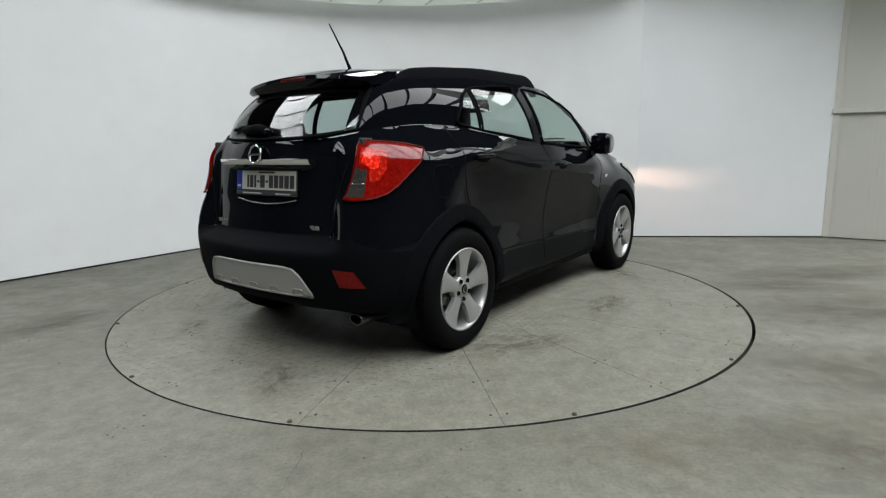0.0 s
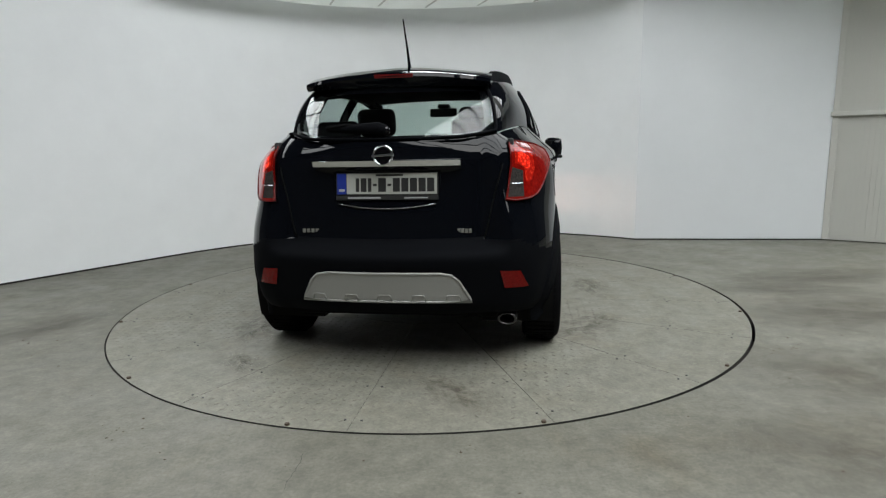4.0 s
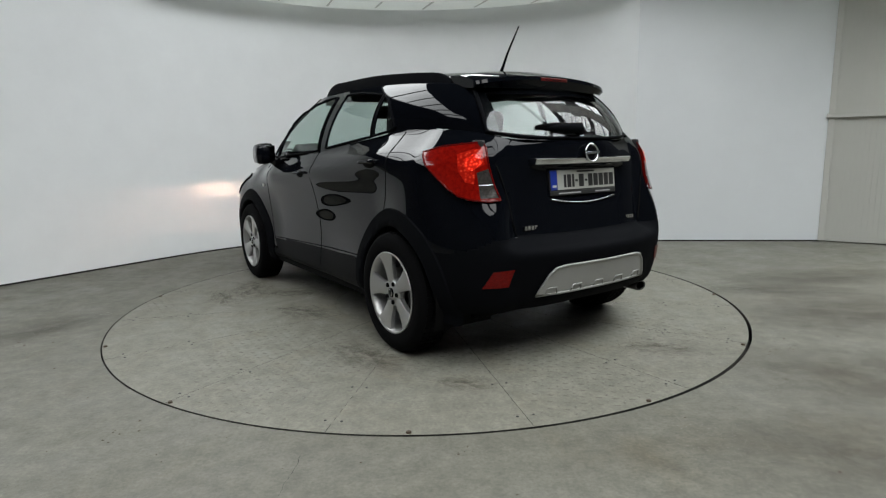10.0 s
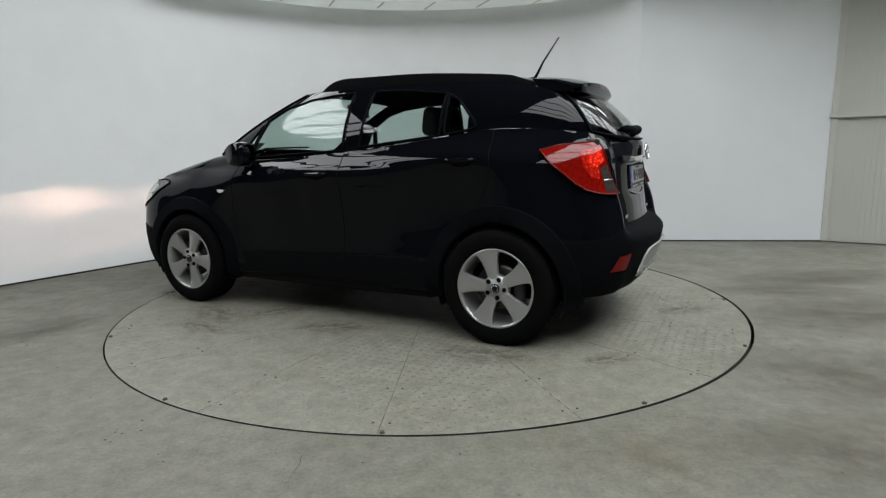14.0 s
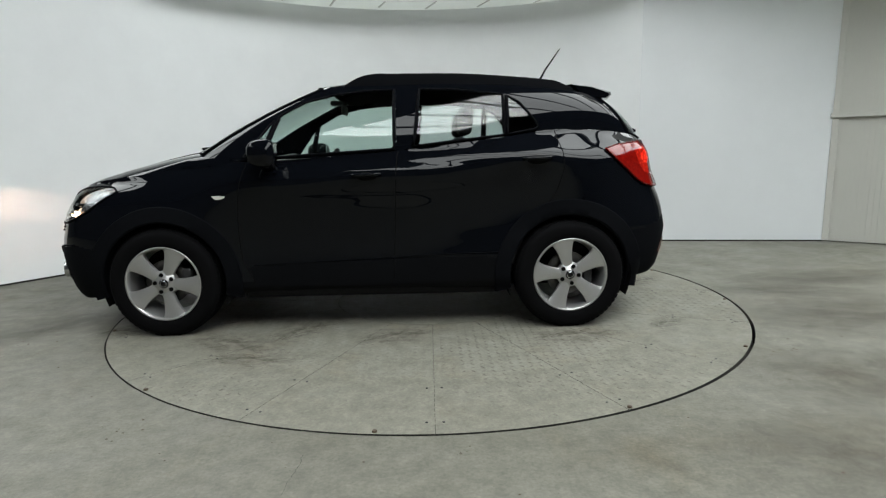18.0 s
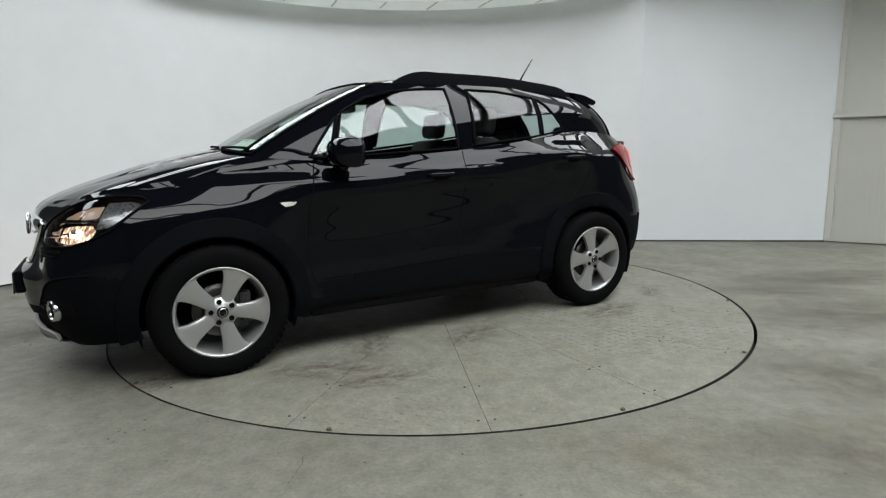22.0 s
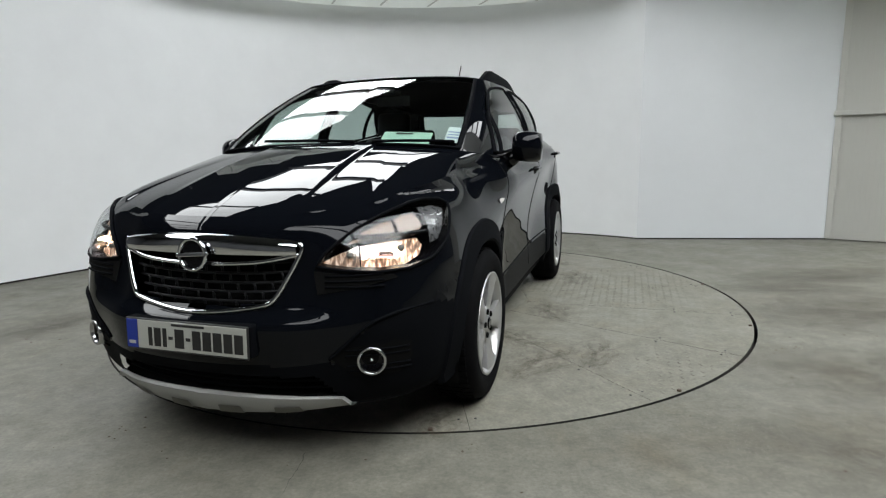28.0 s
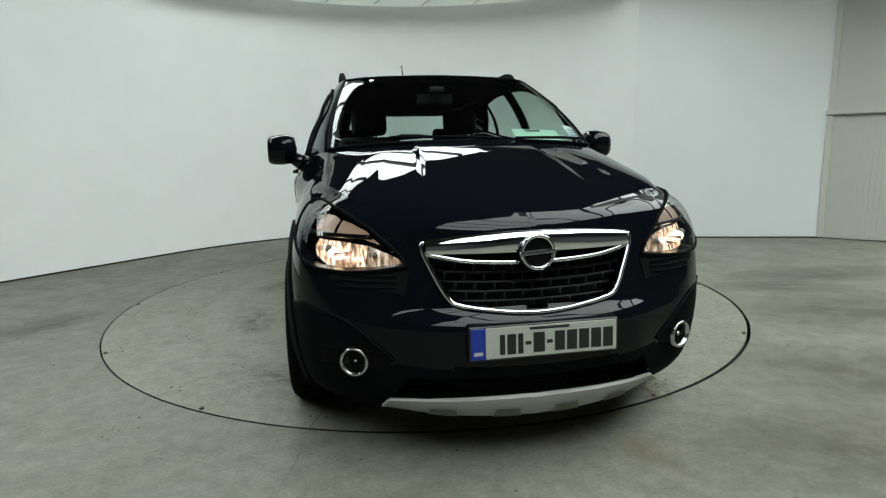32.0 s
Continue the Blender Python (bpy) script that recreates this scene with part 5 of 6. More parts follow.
def number_plate(m, parent, holder=False):
    """A European plate; its characters are plain bars."""
    def slab(x0, x1, y0, y1, z0, z1, b=0.001):
        bm = box_bm(x0, x1, y0, y1, z0, z1, b, segments=1)
        bm.transform(m)
        return bm
    plate = part("number_plate", slab(-0.008, 0.0, -0.262, 0.262, -0.058, 0.058, 0.003), M_INK, parent, "pale number plate in a black holder")
    part("plate_face", slab(0.0, 0.0022, -0.206, 0.256, -0.052, 0.052), M_PLATE_WHITE, plate, "pale reflective face")
    part("plate_band", slab(0.0, 0.0022, -0.256, -0.208, -0.052, 0.052), M_PLATE_BLUE, plate, "blue band")
    x = -0.158
    for w in (0.018, 0.030, 0.018, 0.020, 0.040, 0.020, 0.036, 0.036, 0.036, 0.036, 0.036):
        h = 0.006 if w == 0.020 else 0.034
        part("plate_bar", slab(0.0026, 0.0034, x, x + w, -0.006 - h, -0.006 + h, 0.0003), M_INK, plate)
        x += w + 0.0075
    if holder:
        part("holder_strip", slab(-0.008, 0.0015, -0.262, 0.262, -0.082, -0.0575, 0.003), M_INK, plate, "black holder strip")
        for a, b in ((-0.20, -0.03), (0.09, 0.21)):
            part("small_bar", slab(0.0016, 0.0024, a, b, -0.074, -0.067, 0.0003), M_PRINT, plate)
    part("small_bar", slab(0.0026, 0.0034, -0.055, 0.085, 0.038, 0.047, 0.0003), M_INK, plate)
    part("band_bar", slab(0.0026, 0.0034, -0.246, -0.216, -0.038, -0.026, 0.0003), M_PRINT, plate)


def front_end():
    # grille: mesh panel, chrome surround, broad upper bar and thin bar
    def nose(y, z, d=0.0):
        p, n = end_at(y, z, True)
        return np.array([p[0] + d, y, z])

    gz = [(-0.376, 0.826), (-0.386, 0.80), (-0.349, 0.715), (-0.305, 0.636), (-0.26, 0.612), (-0.12, 0.592), (0.0, 0.586), (0.12, 0.592), (0.26, 0.612), (0.305, 0.636), (0.349, 0.715), (0.386, 0.80), (0.376, 0.826)]
    gz = [(y * 0.995, z - 0.008) for y, z in gz]
    def gx(y, z):
        return end_at(y, z, True)[0][0]

    v = [(gx(y, z) - 0.075, y, z) for y, z in gz]
    grille = put("grille", mesh_from("grille", v, [tuple(range(len(v)))[::-1]], smooth=False), M_INNER, car, "black mesh grille with chrome bars")
    rim = smooth_curve([(gx(y, z) + 0.004, y, z) for y, z in gz], 4)
    put("grille_surround", mesh_from("grille_surround", *tube(rim, 0.0095, 8)), M_CHROME, grille, "thin chrome surround")
    v, f = [], []
    for i in range(33):
        y = -0.372 + 0.744 * i / 32
        a = abs(y) / 0.380
        top, low = 0.851 - 0.026 * a * a, 0.774 - 0.002 * a * a
        for d, z in ((-0.05, top), (0.004, top), (0.014, top - 0.010), (0.020, (top + low) / 2), (0.012, low + 0.006), (0.0, low), (-0.05, low)):
            v.append((gx(y, z) + d, y, z))
    f = [(i * 7 + j, i * 7 + j + 1, (i + 1) * 7 + j + 1, (i + 1) * 7 + j) for i in range(32) for j in range(6)]
    me = mesh_from("upper_bar", v, f)
    me.set_sharp_from_angle(angle=radians(40))
    put("upper_bar", me, M_CHROME, grille, "broad chrome upper bar")
    for sg in (1, -1):
        pts = [(gx(y, z) + 0.004, y * sg, z) for y, z in ((0.06, 0.743), (0.15, 0.747), (0.26, 0.756), (0.387, 0.780))]
        put("thin_bar", mesh_from("thin_bar", *tube(smooth_curve(pts, 6), 0.0085, 8, flat=1.0)), M_CHROME, grille, "thin chrome bar")
    for z in (0.755, 0.720, 0.686, 0.654, 0.622):
        hw = np.interp(z, [0.59, 0.62, 0.70, 0.80], [0.05, 0.27, 0.335, 0.38])
        put("mesh_bar", mesh_from("mesh_bar", *tube([(gx(y, z) - 0.03, y, z - 0.016 + 0.1 * y * y) for y in np.linspace(-hw, hw, 15)], 0.0055, 6)), M_MESH, grille)
    rows = (0.755, 0.720, 0.686, 0.654, 0.622, 0.604)
    for k in range(5):
        for n in range(-6, 7):
            y = (n + 0.5 * (k % 2)) * 0.068
            zc = (rows[k] + rows[k + 1]) / 2
            if abs(y) > np.interp(zc, [0.59, 0.62, 0.70, 0.80], [0.12, 0.27, 0.33, 0.37]):
                continue
            drop = 0.016 - 0.1 * y * y
            put("mesh_rib", mesh_from("mesh_rib", *tube([(gx(y, zc) - 0.032, y, rows[k] - drop), (gx(y, zc) - 0.034, y * 1.01, rows[k + 1] - drop)], 0.0050, 6)), M_MESH, grille)
    emblem((2.520, 0, 0.780), (0, radians(-4), 0), 0.062, grille)
    part("grille_backing", box_bm(2.20, 2.26, -0.46, 0.46, 0.26, 0.86), M_INNER, grille)
    number_plate(Matrix.Translation((2.600, 0.001, 0.497)) @ pose(0, 0, 0, 0, -3, 0), car)
    part("plate_holder", box_bm(2.52, 2.592, -0.262, 0.268, 0.440, 0.556, 0.008), M_TRIM, car, "black plate holder")
    # lower mouth with slats, and the silver skid plate
    for z in (0.345, 0.318, 0.292):
        put("mouth_slat", mesh_from("mouth_slat", *tube([(2.50 - 0.42 * y * y, y, z) for y in np.linspace(-0.45, 0.45, 15)], 0.006, 6)), M_TRIM, car)
    v, f = [], []
    for i in range(21):
        y = -0.52 + 1.04 * i / 20
        x = end_at(y, 0.268, True)[0][0]
        for d, z in ((-0.004, 0.268 - 0.028 * (y / 0.535) ** 2), (-0.06, 0.262), (-0.30, 0.258), (-0.30, 0.40)):
            v.append((x + d, y, z))
    f = [(i * 4 + j, i * 4 + j + 1, i * 4 + j + 5, i * 4 + j + 4) for i in range(20) for j in range(3)]
    put("mouth_tray", mesh_from("mouth_tray", v, f), M_INNER, car, "black tray behind the lower mouth")
    v, f = [], []
    for i in range(41):
        y = -0.535 + 1.07 * i / 40
        a = abs(y) / 0.535
        low = 0.196 + 0.020 * a ** 2
        top = min(0.283 - 0.028 * a * a, low + 0.016 + (0.535 - abs(y)) * 1.6)
        xb = end_at(y, 0.268, True)[0][0] + 0.010
        h = top - low
        for d, z in ((-0.016, top - 0.002), (-0.006, top), (0.004, top - 0.10 * h), (-0.006, low + 0.42 * h), (-0.030, low), (-0.08, low)):
            v.append((xb + d, y, z))
    f = [(i * 6 + j, i * 6 + j + 1, (i + 1) * 6 + j + 1, (i + 1) * 6 + j) for i in range(40) for j in range(5)]
    me = mesh_from("front_skid_plate", v, f)
    me.set_sharp_from_angle(angle=radians(28))
    skid = put("front_skid_plate", me, M_SKID, car, "satin silver skid plate")
    for yc in (-0.33, -0.107, 0.112, 0.325):
        v = []
        for y in np.linspace(yc - 0.05, yc + 0.05, 6):
            a = abs(y) / 0.545
            low, top = 0.196 + 0.020 * a ** 2, 0.283 - 0.028 * a * a
            xb = end_at(y, 0.268, True)[0][0] + 0.010
            h = top - low
            inner = 0.006 if abs(y - yc) > 0.045 else 0.0
            v += [(xb - 0.006 - 0.002, y * 1.0 + (yc - y) * 0.16, low + 0.42 * h), (xb - 0.026, y, low + 0.001), (xb - 0.05, y, low - 0.001)]
        f = [(i * 3 + j, i * 3 + j + 1, (i + 1) * 3 + j + 1, (i + 1) * 3 + j) for i in range(5) for j in range(2)]
        put("pressed_foot", mesh_from("pressed_foot", [(x + 0.006, y, z) for x, y, z in v], f), M_FOOT, skid, "darker pressed foot")
    for sg in (1, -1):
        # fog lamp in its slatted pocket
        p, n = end_at(0.625, 0.405, True)
        patch_part("fog_pocket", [(0.49, 0.425), (0.53, 0.455), (0.70, 0.475), (0.745, 0.46), (0.74, 0.40), (0.70, 0.345), (0.56, 0.345)], lambda a, b: end_at(a * sg, b, True), M_INNER, car, "black fog-lamp pocket", 0.002, 5, 3)
        v, f = revolve([(0.038, -0.03), (0.042, 0.010), (0.047, 0.014), (0.052, 0.010), (0.053, -0.02)], 40, "x")
        turn = Matrix.Translation((p[0] + 0.008, 0.625 * sg, 0.405)) @ pose(0, 0, 0, 0, 0, 22 * sg)
        fog = put("fog_lamp", mesh_from("fog_lamp", [turn @ Vector(q) for q in v], f), M_SATIN, car, "round fog lamp in a chrome ring")
        v, f = revolve([(0.0, -0.012), (0.02, -0.010), (0.038, 0.0)], 32, "x")
        put("fog_lens", mesh_from("fog_lens", [turn @ Vector(q) for q in v], f), M_GLOSS, fog)
        v, f = revolve([(0.0, 0.004), (0.008, 0.0), (0.011, -0.012)], 16, "x")
        put("fog_bulb", mesh_from("fog_bulb", [turn @ Vector(q) for q in v], f), M_REFLECT, fog)
        for z in (0.365, 0.385, 0.425, 0.447):
            pts = [end_at(y * sg, z, True) for y in np.linspace(0.54, 0.735, 6)]
            put("pocket_slat", mesh_from("pocket_slat", *tube([a + b * 0.003 for a, b in pts], 0.0035, 6)), M_TRIM, car)
        # crease between painted bumper and grained cladding
        edge = [(0.885, 0.590), (0.80, 0.588), (0.70, 0.572), (0.62, 0.535), (0.55, 0.470), (0.49, 0.415)]
        pts = smooth_curve([end_at(a * sg, b, True)[0] + end_at(a * sg, b, True)[1] * 0.003 for a, b in edge[1:]], 5)
        put("cladding_edge", mesh_from("cladding_edge", *tube(pts, 0.006, 6)), M_TRIM, car)


def rear_end():
    place = lambda a, b: end_at(a, b, False)
    number_plate(Matrix.Translation((-1.512, 0.0, 0.970)) @ pose(0, 0, 0, 0, -6, 180), car, True)
    part("plate_recess", box_bm(-1.505, -1.48, -0.275, 0.275, 0.892, 1.035, 0.01), M_TRIM, car)
    v, f = [], []
    for i in range(25):
        y = -0.375 + 0.75 * i / 24
        x = -1.548 + 0.22 * y * y
        for d, z in ((0.05, 1.089), (-0.004, 1.089), (-0.014, 1.084), (-0.011, 1.072), (-0.002, 1.057), (0.05, 1.056)):
            v.append((x + d, y, z))
    f = [(i * 6 + j, i * 6 + j + 1, (i + 1) * 6 + j + 1, (i + 1) * 6 + j) for i in range(24) for j in range(5)]
    f += [tuple(range(6)), tuple(range(144, 150))[::-1]]
    me = mesh_from("chrome_strip", v, f)
    me.set_sharp_from_angle(angle=radians(30))
    put("chrome_strip", me, M_CHROME, car, "chrome strip over the number plate")
    emblem((-1.560, 0, 1.110), (0, radians(-8), math.pi), 0.052, car)
    # maker's names as plain bars
    for y0, y1 in ((0.337, 0.453), (-0.427, -0.352)):
        bm = bmesh.new()
        n = 5 if y1 - y0 > 0.1 else 4
        w = (y1 - y0) / n
        for i in range(n):
            box_bm(-0.003, 0.004, y0 + i * w, y0 + (i + 0.78) * w, -0.011, 0.011, 0.001, bm)
        p, q = end_at((y0 + y1) / 2, 0.735, False)
        bm.transform(Matrix.Translation((p[0] - 0.002, 0, 0.735)))
        part("name_bar", bm, M_SATIN, car, "small chrome lettering as bars")
    pts = [place(y, 0.846 + 0.40 * y * y)[0] + np.array([-0.006, 0, 0]) for y in np.linspace(-0.25, 0.25, 15)]
    put("plate_lip", mesh_from("plate_lip", *tube(pts, 0.004, 8)), M_SATIN, car, "thin chrome lip under the number plate")
    part("camera_knob", box_bm(-1.50, -1.475, -0.025, 0.025, 0.85, 0.862, 0.003), M_INNER, car)
    # skid plate with pressed feet
    poly = [(-0.43, 0.396), (0.43, 0.396), (0.37, 0.505), (0.335, 0.535), (0.28, 0.545), (-0.28, 0.545), (-0.335, 0.535), (-0.37, 0.505)]
    skid, rim = patch_part("rear_skid_plate", poly, place, M_SKID, car, "satin silver skid plate with pressed feet", 0.012, 6, 6)
    put("skid_edge", mesh_from("skid_edge", *tube(rim, 0.007, 6, True)), M_SKID, skid)
    for y in (-0.34, -0.17, 0.0, 0.17, 0.34):
        pts = [place(a, b) for a, b in ((y - 0.036, 0.402), (y - 0.028, 0.430), (y + 0.028, 0.430), (y + 0.036, 0.402))]
        put("pressed_foot", mesh_from("pressed_foot", *tube([p + n * 0.013 for p, n in pts], 0.0045, 6)), M_SKID, skid)
    for sg in (1, -1):
        patch_part("reflex_reflector", [(0.705, 0.454), (0.665, 0.540), (0.568, 0.548), (0.590, 0.458)], lambda a, b: end_at(a * sg, b, False), M_REFLEX, car, "dull red reflector", 0.006, 4, 4)
        # seam of the tailgate
        edge = [(0.595, 1.185), (0.575, 1.05), (0.535, 0.90), (0.515, 0.80), (0.49, 0.70)]
        pts = smooth_curve([end_at(a * sg, b, False)[0] for a, b in edge], 5)
        put("tailgate_seam", mesh_from("tailgate_seam", *tube(pts, 0.004, 6)), M_INNER, car, "dark shut line")
    v, f = revolve([(0.030, 0.04), (0.036, 0.045), (0.041, 0.035), (0.040, -0.16), (0.034, -0.16)], 32, "x")
    put("exhaust_tip", mesh_from("exhaust_tip", [(-1.43 - x, y * 1.25 - 0.60, z * 0.8 + 0.272) for x, y, z in v], f), M_PIPE, car, "oval steel exhaust tip")
    put("exhaust_pipe", mesh_from("exhaust_pipe", *tube([(-1.40, -0.60, 0.272), (-1.15, -0.58, 0.28), (-0.9, -0.45, 0.30)], 0.03, 12)), M_INNER, car)
    # roof spoiler with the high brake lamp
    v, f = [], []
    n = 32
    for i in range(n + 1):
        y = -0.505 + 1.01 * i / n
        a = abs(y) / 0.505
        x0 = -1.02 + 0.05 * a * a
        tip = -1.278 + 0.035 * a ** 2 + 0.04 * a ** 8
        zt = 1.576 - 0.034 * a ** 2
        for x, z in ((x0, zt + 0.018 - 0.012 * a), (x0 * 0.5 + tip * 0.5, zt - 0.004 - 0.004 * a), (tip, zt - 0.040 - 0.006 * a ** 3), (tip - 0.006, zt - 0.060 - 0.004 * a ** 3), (tip + 0.020, zt - 0.112 + 0.030 * a ** 2), (x0 - 0.06, zt - 0.060)):
            v.append((x, y, z))
    f = [(i * 6 + j, i * 6 + (j + 1) % 6, (i + 1) * 6 + (j + 1) % 6, (i + 1) * 6 + j) for i in range(n) for j in range(6)]
    f += [tuple(range(6))[::-1], tuple(range(n * 6, n * 6 + 6))]
    me = mesh_from("roof_spoiler", v, f)
    me.set_sharp_from_angle(angle=radians(40))
    spoiler = put("roof_spoiler", me, M_PAINT, car, "gloss black roof spoiler")
    part("brake_lamp", box_bm(-1.283, -1.262, -0.105, 0.105, 1.508, 1.528, 0.004), plain("dark_red_lens", (0.10, 0.006, 0.006), 0.12), spoiler, "unlit dark red brake lamp")
    # wiper
    piv = Vector((-1.478, 0.005, 1.232))
    arm = put("rear_wiper", mesh_from("rear_wiper", *tube([piv, piv + Vector((-0.03, 0.03, 0.012)), piv + Vector((0.0, 0.17, 0.012)), piv + Vector((0.03, 0.30, 0.01))], [0.030, 0.030, 0.022, 0.008], 8)), M_TRIM, car, "black rear wiper")
    put("wiper_blade", mesh_from("wiper_blade", *tube([piv + Vector((-0.005, 0.02, 0.02)), piv + Vector((0.002, 0.2, 0.03)), piv + Vector((0.02, 0.31, 0.016))], 0.010, 6)), M_RUBBER, arm)
    bv, bf = revolve([(0.0, -0.03), (0.022, -0.025), (0.026, 0.0), (0.02, 0.02)], 20, "x")
    put("wiper_cap", mesh_from("wiper_cap", [(x + piv.x, y + piv.y, z + piv.z) for x, y, z in bv], bf), M_GLOSS, arm)
    # aerial
    base = Vector((-0.815, 0, 1.598))
    mast = put("aerial", mesh_from("aerial", *tube([base, base + Vector((-0.030, 0, 0.05)), base + Vector((-0.065, 0, 0.115)), base + Vector((-0.17, 0, 0.262))], [0.013, 0.0085, 0.0065, 0.0035], 8)), M_TRIM, car, "thin black raked roof aerial")
    bm = bmesh.new()
    bmesh.ops.create_uvsphere(bm, u_segments=20, v_segments=10, radius=1, matrix=Matrix.Translation((-0.80, 0, 1.592)) @ Matrix.Diagonal((0.062, 0.026, 0.026, 1)))
    part("aerial_foot", bm, M_TRIM, mast, "", True)


def sides():
    for sg in (1, -1):
        # mirror: shell, glass, foot
        v, f = [], []
        rows = ((0.03, 0.0), (0.10, 0.72), (0.25, 0.95), (0.5, 1.0), (0.8, 0.96), (0.95, 0.85), (1.0, 0.0))
        n = 20
        for t, k in rows:
            y = 0.845 + 0.165 * t
            for i in range(n):
                a = 2 * math.pi * i / n
                c, s = math.cos(a), math.sin(a)
                ex = 0.120 * k * math.copysign(abs(c) ** 0.75, c)
                ez = 0.084 * k * math.copysign(abs(s) ** 0.70, s)
                v.append((0.985 + ex * (1.0 if ex > 0 else 0.45) - 0.030 * t, y * sg, 1.142 + ez - 0.008 * t))
        f = [(r * n + i, r * n + (i + 1) % n, (r + 1) * n + (i + 1) % n, (r + 1) * n + i) for r in range(len(rows) - 1) for i in range(n)]
        f = [q if sg < 0 else q[::-1] for q in f]
        shell = put("door_mirror", mesh_from("door_mirror", v, f), M_PAINT, car, "gloss black door mirror")
        bm = box_bm(0.922, 0.930, min(0.865 * sg, 0.992 * sg), max(0.865 * sg, 0.992 * sg), 1.092, 1.200, 0.003)
        part("mirror_glass", bm, M_MIRROR, shell, "mirror glass")
        v, f = tube([(0.995, 0.80 * sg, 1.045), (0.985, 0.845 * sg, 1.075), (0.970, 0.885 * sg, 1.100)], [0.045, 0.040, 0.036], 12)
        put("mirror_foot", mesh_from("mirror_foot", v, f), M_GLOSS, shell)
        # door handles
        for hx, hz in ((0.385, 0.990), (-0.665, 1.072)):
            p, nrm = skin_at(hx, hz)
            bm = bmesh.new()
            bmesh.ops.create_uvsphere(bm, u_segments=20, v_segments=10, radius=1, matrix=Matrix.Translation((hx, p[1] * sg - 0.004 * sg, hz - 0.004)) @ Matrix.Diagonal((0.075, 0.010, 0.026, 1)))
            cup = part("handle_cup", bm, M_INNER, car, "dark recess", True)
            pts = [(hx + 0.085, (p[1] + 0.004) * sg, hz + 0.006), (hx + 0.07, (p[1] + 0.022) * sg, hz + 0.007), (hx, (p[1] + 0.024) * sg, hz + 0.008), (hx - 0.06, (p[1] + 0.024) * sg, hz + 0.009), (hx - 0.085, (p[1] + 0.004) * sg, hz + 0.010)]
            put("door_handle", mesh_from("door_handle", *tube(smooth_curve(pts, 5), 0.0115, 10)), M_PAINT, cup, "gloss black pull handle")
        # side repeater
        patch_part("side_repeater", [(1.345, 0.880), (1.300, 0.884), (1.255, 0.880), (1.275, 0.863), (1.318, 0.858)], lambda a, b: skin_at(a, b, sg), plain("pale_repeater_lens", (0.72, 0.70, 0.66), 0.15) if "pale_repeater_lens" not in bpy.data.materials else bpy.data.materials["pale_repeater_lens"], car, "pale clear side repeater", 0.006, 4, 3)
        # shut lines
        lines = {"door_seam": ([(1.135, 1.075), (1.165, 0.95), (1.195, 0.76), (1.19, 0.5), (1.12, 0.335)], [(0.190, 1.132), (0.203, 1.03), (0.238, 0.335)], [(-0.805, 1.245), (-0.835, 1.06), (-0.815, 0.94), (-0.75, 0.805), (-0.545, 0.600), (-0.46, 0.46)])}
        for name, curves in lines.items():
            for c in curves:
                pts = [skin_at(q.x, q.y, sg) for q in smooth_curve([(a, b, 0) for a, b in c], 14)]
                pts = [tuple(p - n * 0.0008) for p, n in pts]
                put(name, mesh_from(name, *tube(pts, 0.0032, 6)), M_INNER, car, "dark shut line")
        # crease over the door cladding
        pts = [skin_at(a, 0.436 + (1.15 - a) * 0.038, sg) for a in np.linspace(1.13, -0.43, 24)]
        put("cladding_strip", mesh_from("cladding_strip", *tube([p + n * 0.002 for p, n in pts], 0.0032, 6)), M_TRIM, car)
        # roof rails
        pts = [(0.54, 0.556, 1.550), (0.47, 0.564, 1.588), (0.40, 0.566, 1.612), (0.32, 0.566, 1.622), (0.22, 0.566, 1.620), (0.10, 0.565, 1.620), (-0.25, 0.556, 1.615), (-0.60, 0.525, 1.594), (-0.76, 0.505, 1.580), (-0.86, 0.490, 1.566), (-0.97, 0.475, 1.520)]
        pts = [(x, y * sg, z) for x, y, z in pts]
        c = smooth_curve(pts, 6)
        v, f = [], []
        for p in c:
            for dy, dz in ((-0.017, -0.075), (-0.017, -0.004), (-0.011, 0.008), (0.011, 0.008), (0.019, -0.006), (0.024, -0.075)):
                v.append((p.x, p.y + dy * sg, max(p.z + dz, 1.49)))
        f = [(a * 6 + b, a * 6 + (b + 1) % 6, a * 6 + 6 + (b + 1) % 6, a * 6 + 6 + b) for a in range(len(c) - 1) for b in range(6)]
        f += [tuple(range(6)), tuple(range(len(v) - 6, len(v)))]
        me = mesh_from("roof_rail", v, f)
        me.set_sharp_from_angle(angle=radians(35))
        put("roof_rail", me, M_TRIM, car, "black roof rail")
    # shut line of the fuel flap
    ring = [skin_at(-1.02 + 0.085 * math.copysign(abs(math.cos(a)) ** 0.6, math.cos(a)), 0.955 + 0.085 * math.copysign(abs(math.sin(a)) ** 0.6, math.sin(a)), -1)[0] for a in np.linspace(0, 2 * math.pi, 33)[:-1]]
    put("fuel_flap_seam", mesh_from("fuel_flap_seam", *tube(ring, 0.0025, 6, True)), M_INNER, car, "shut line of the fuel flap")


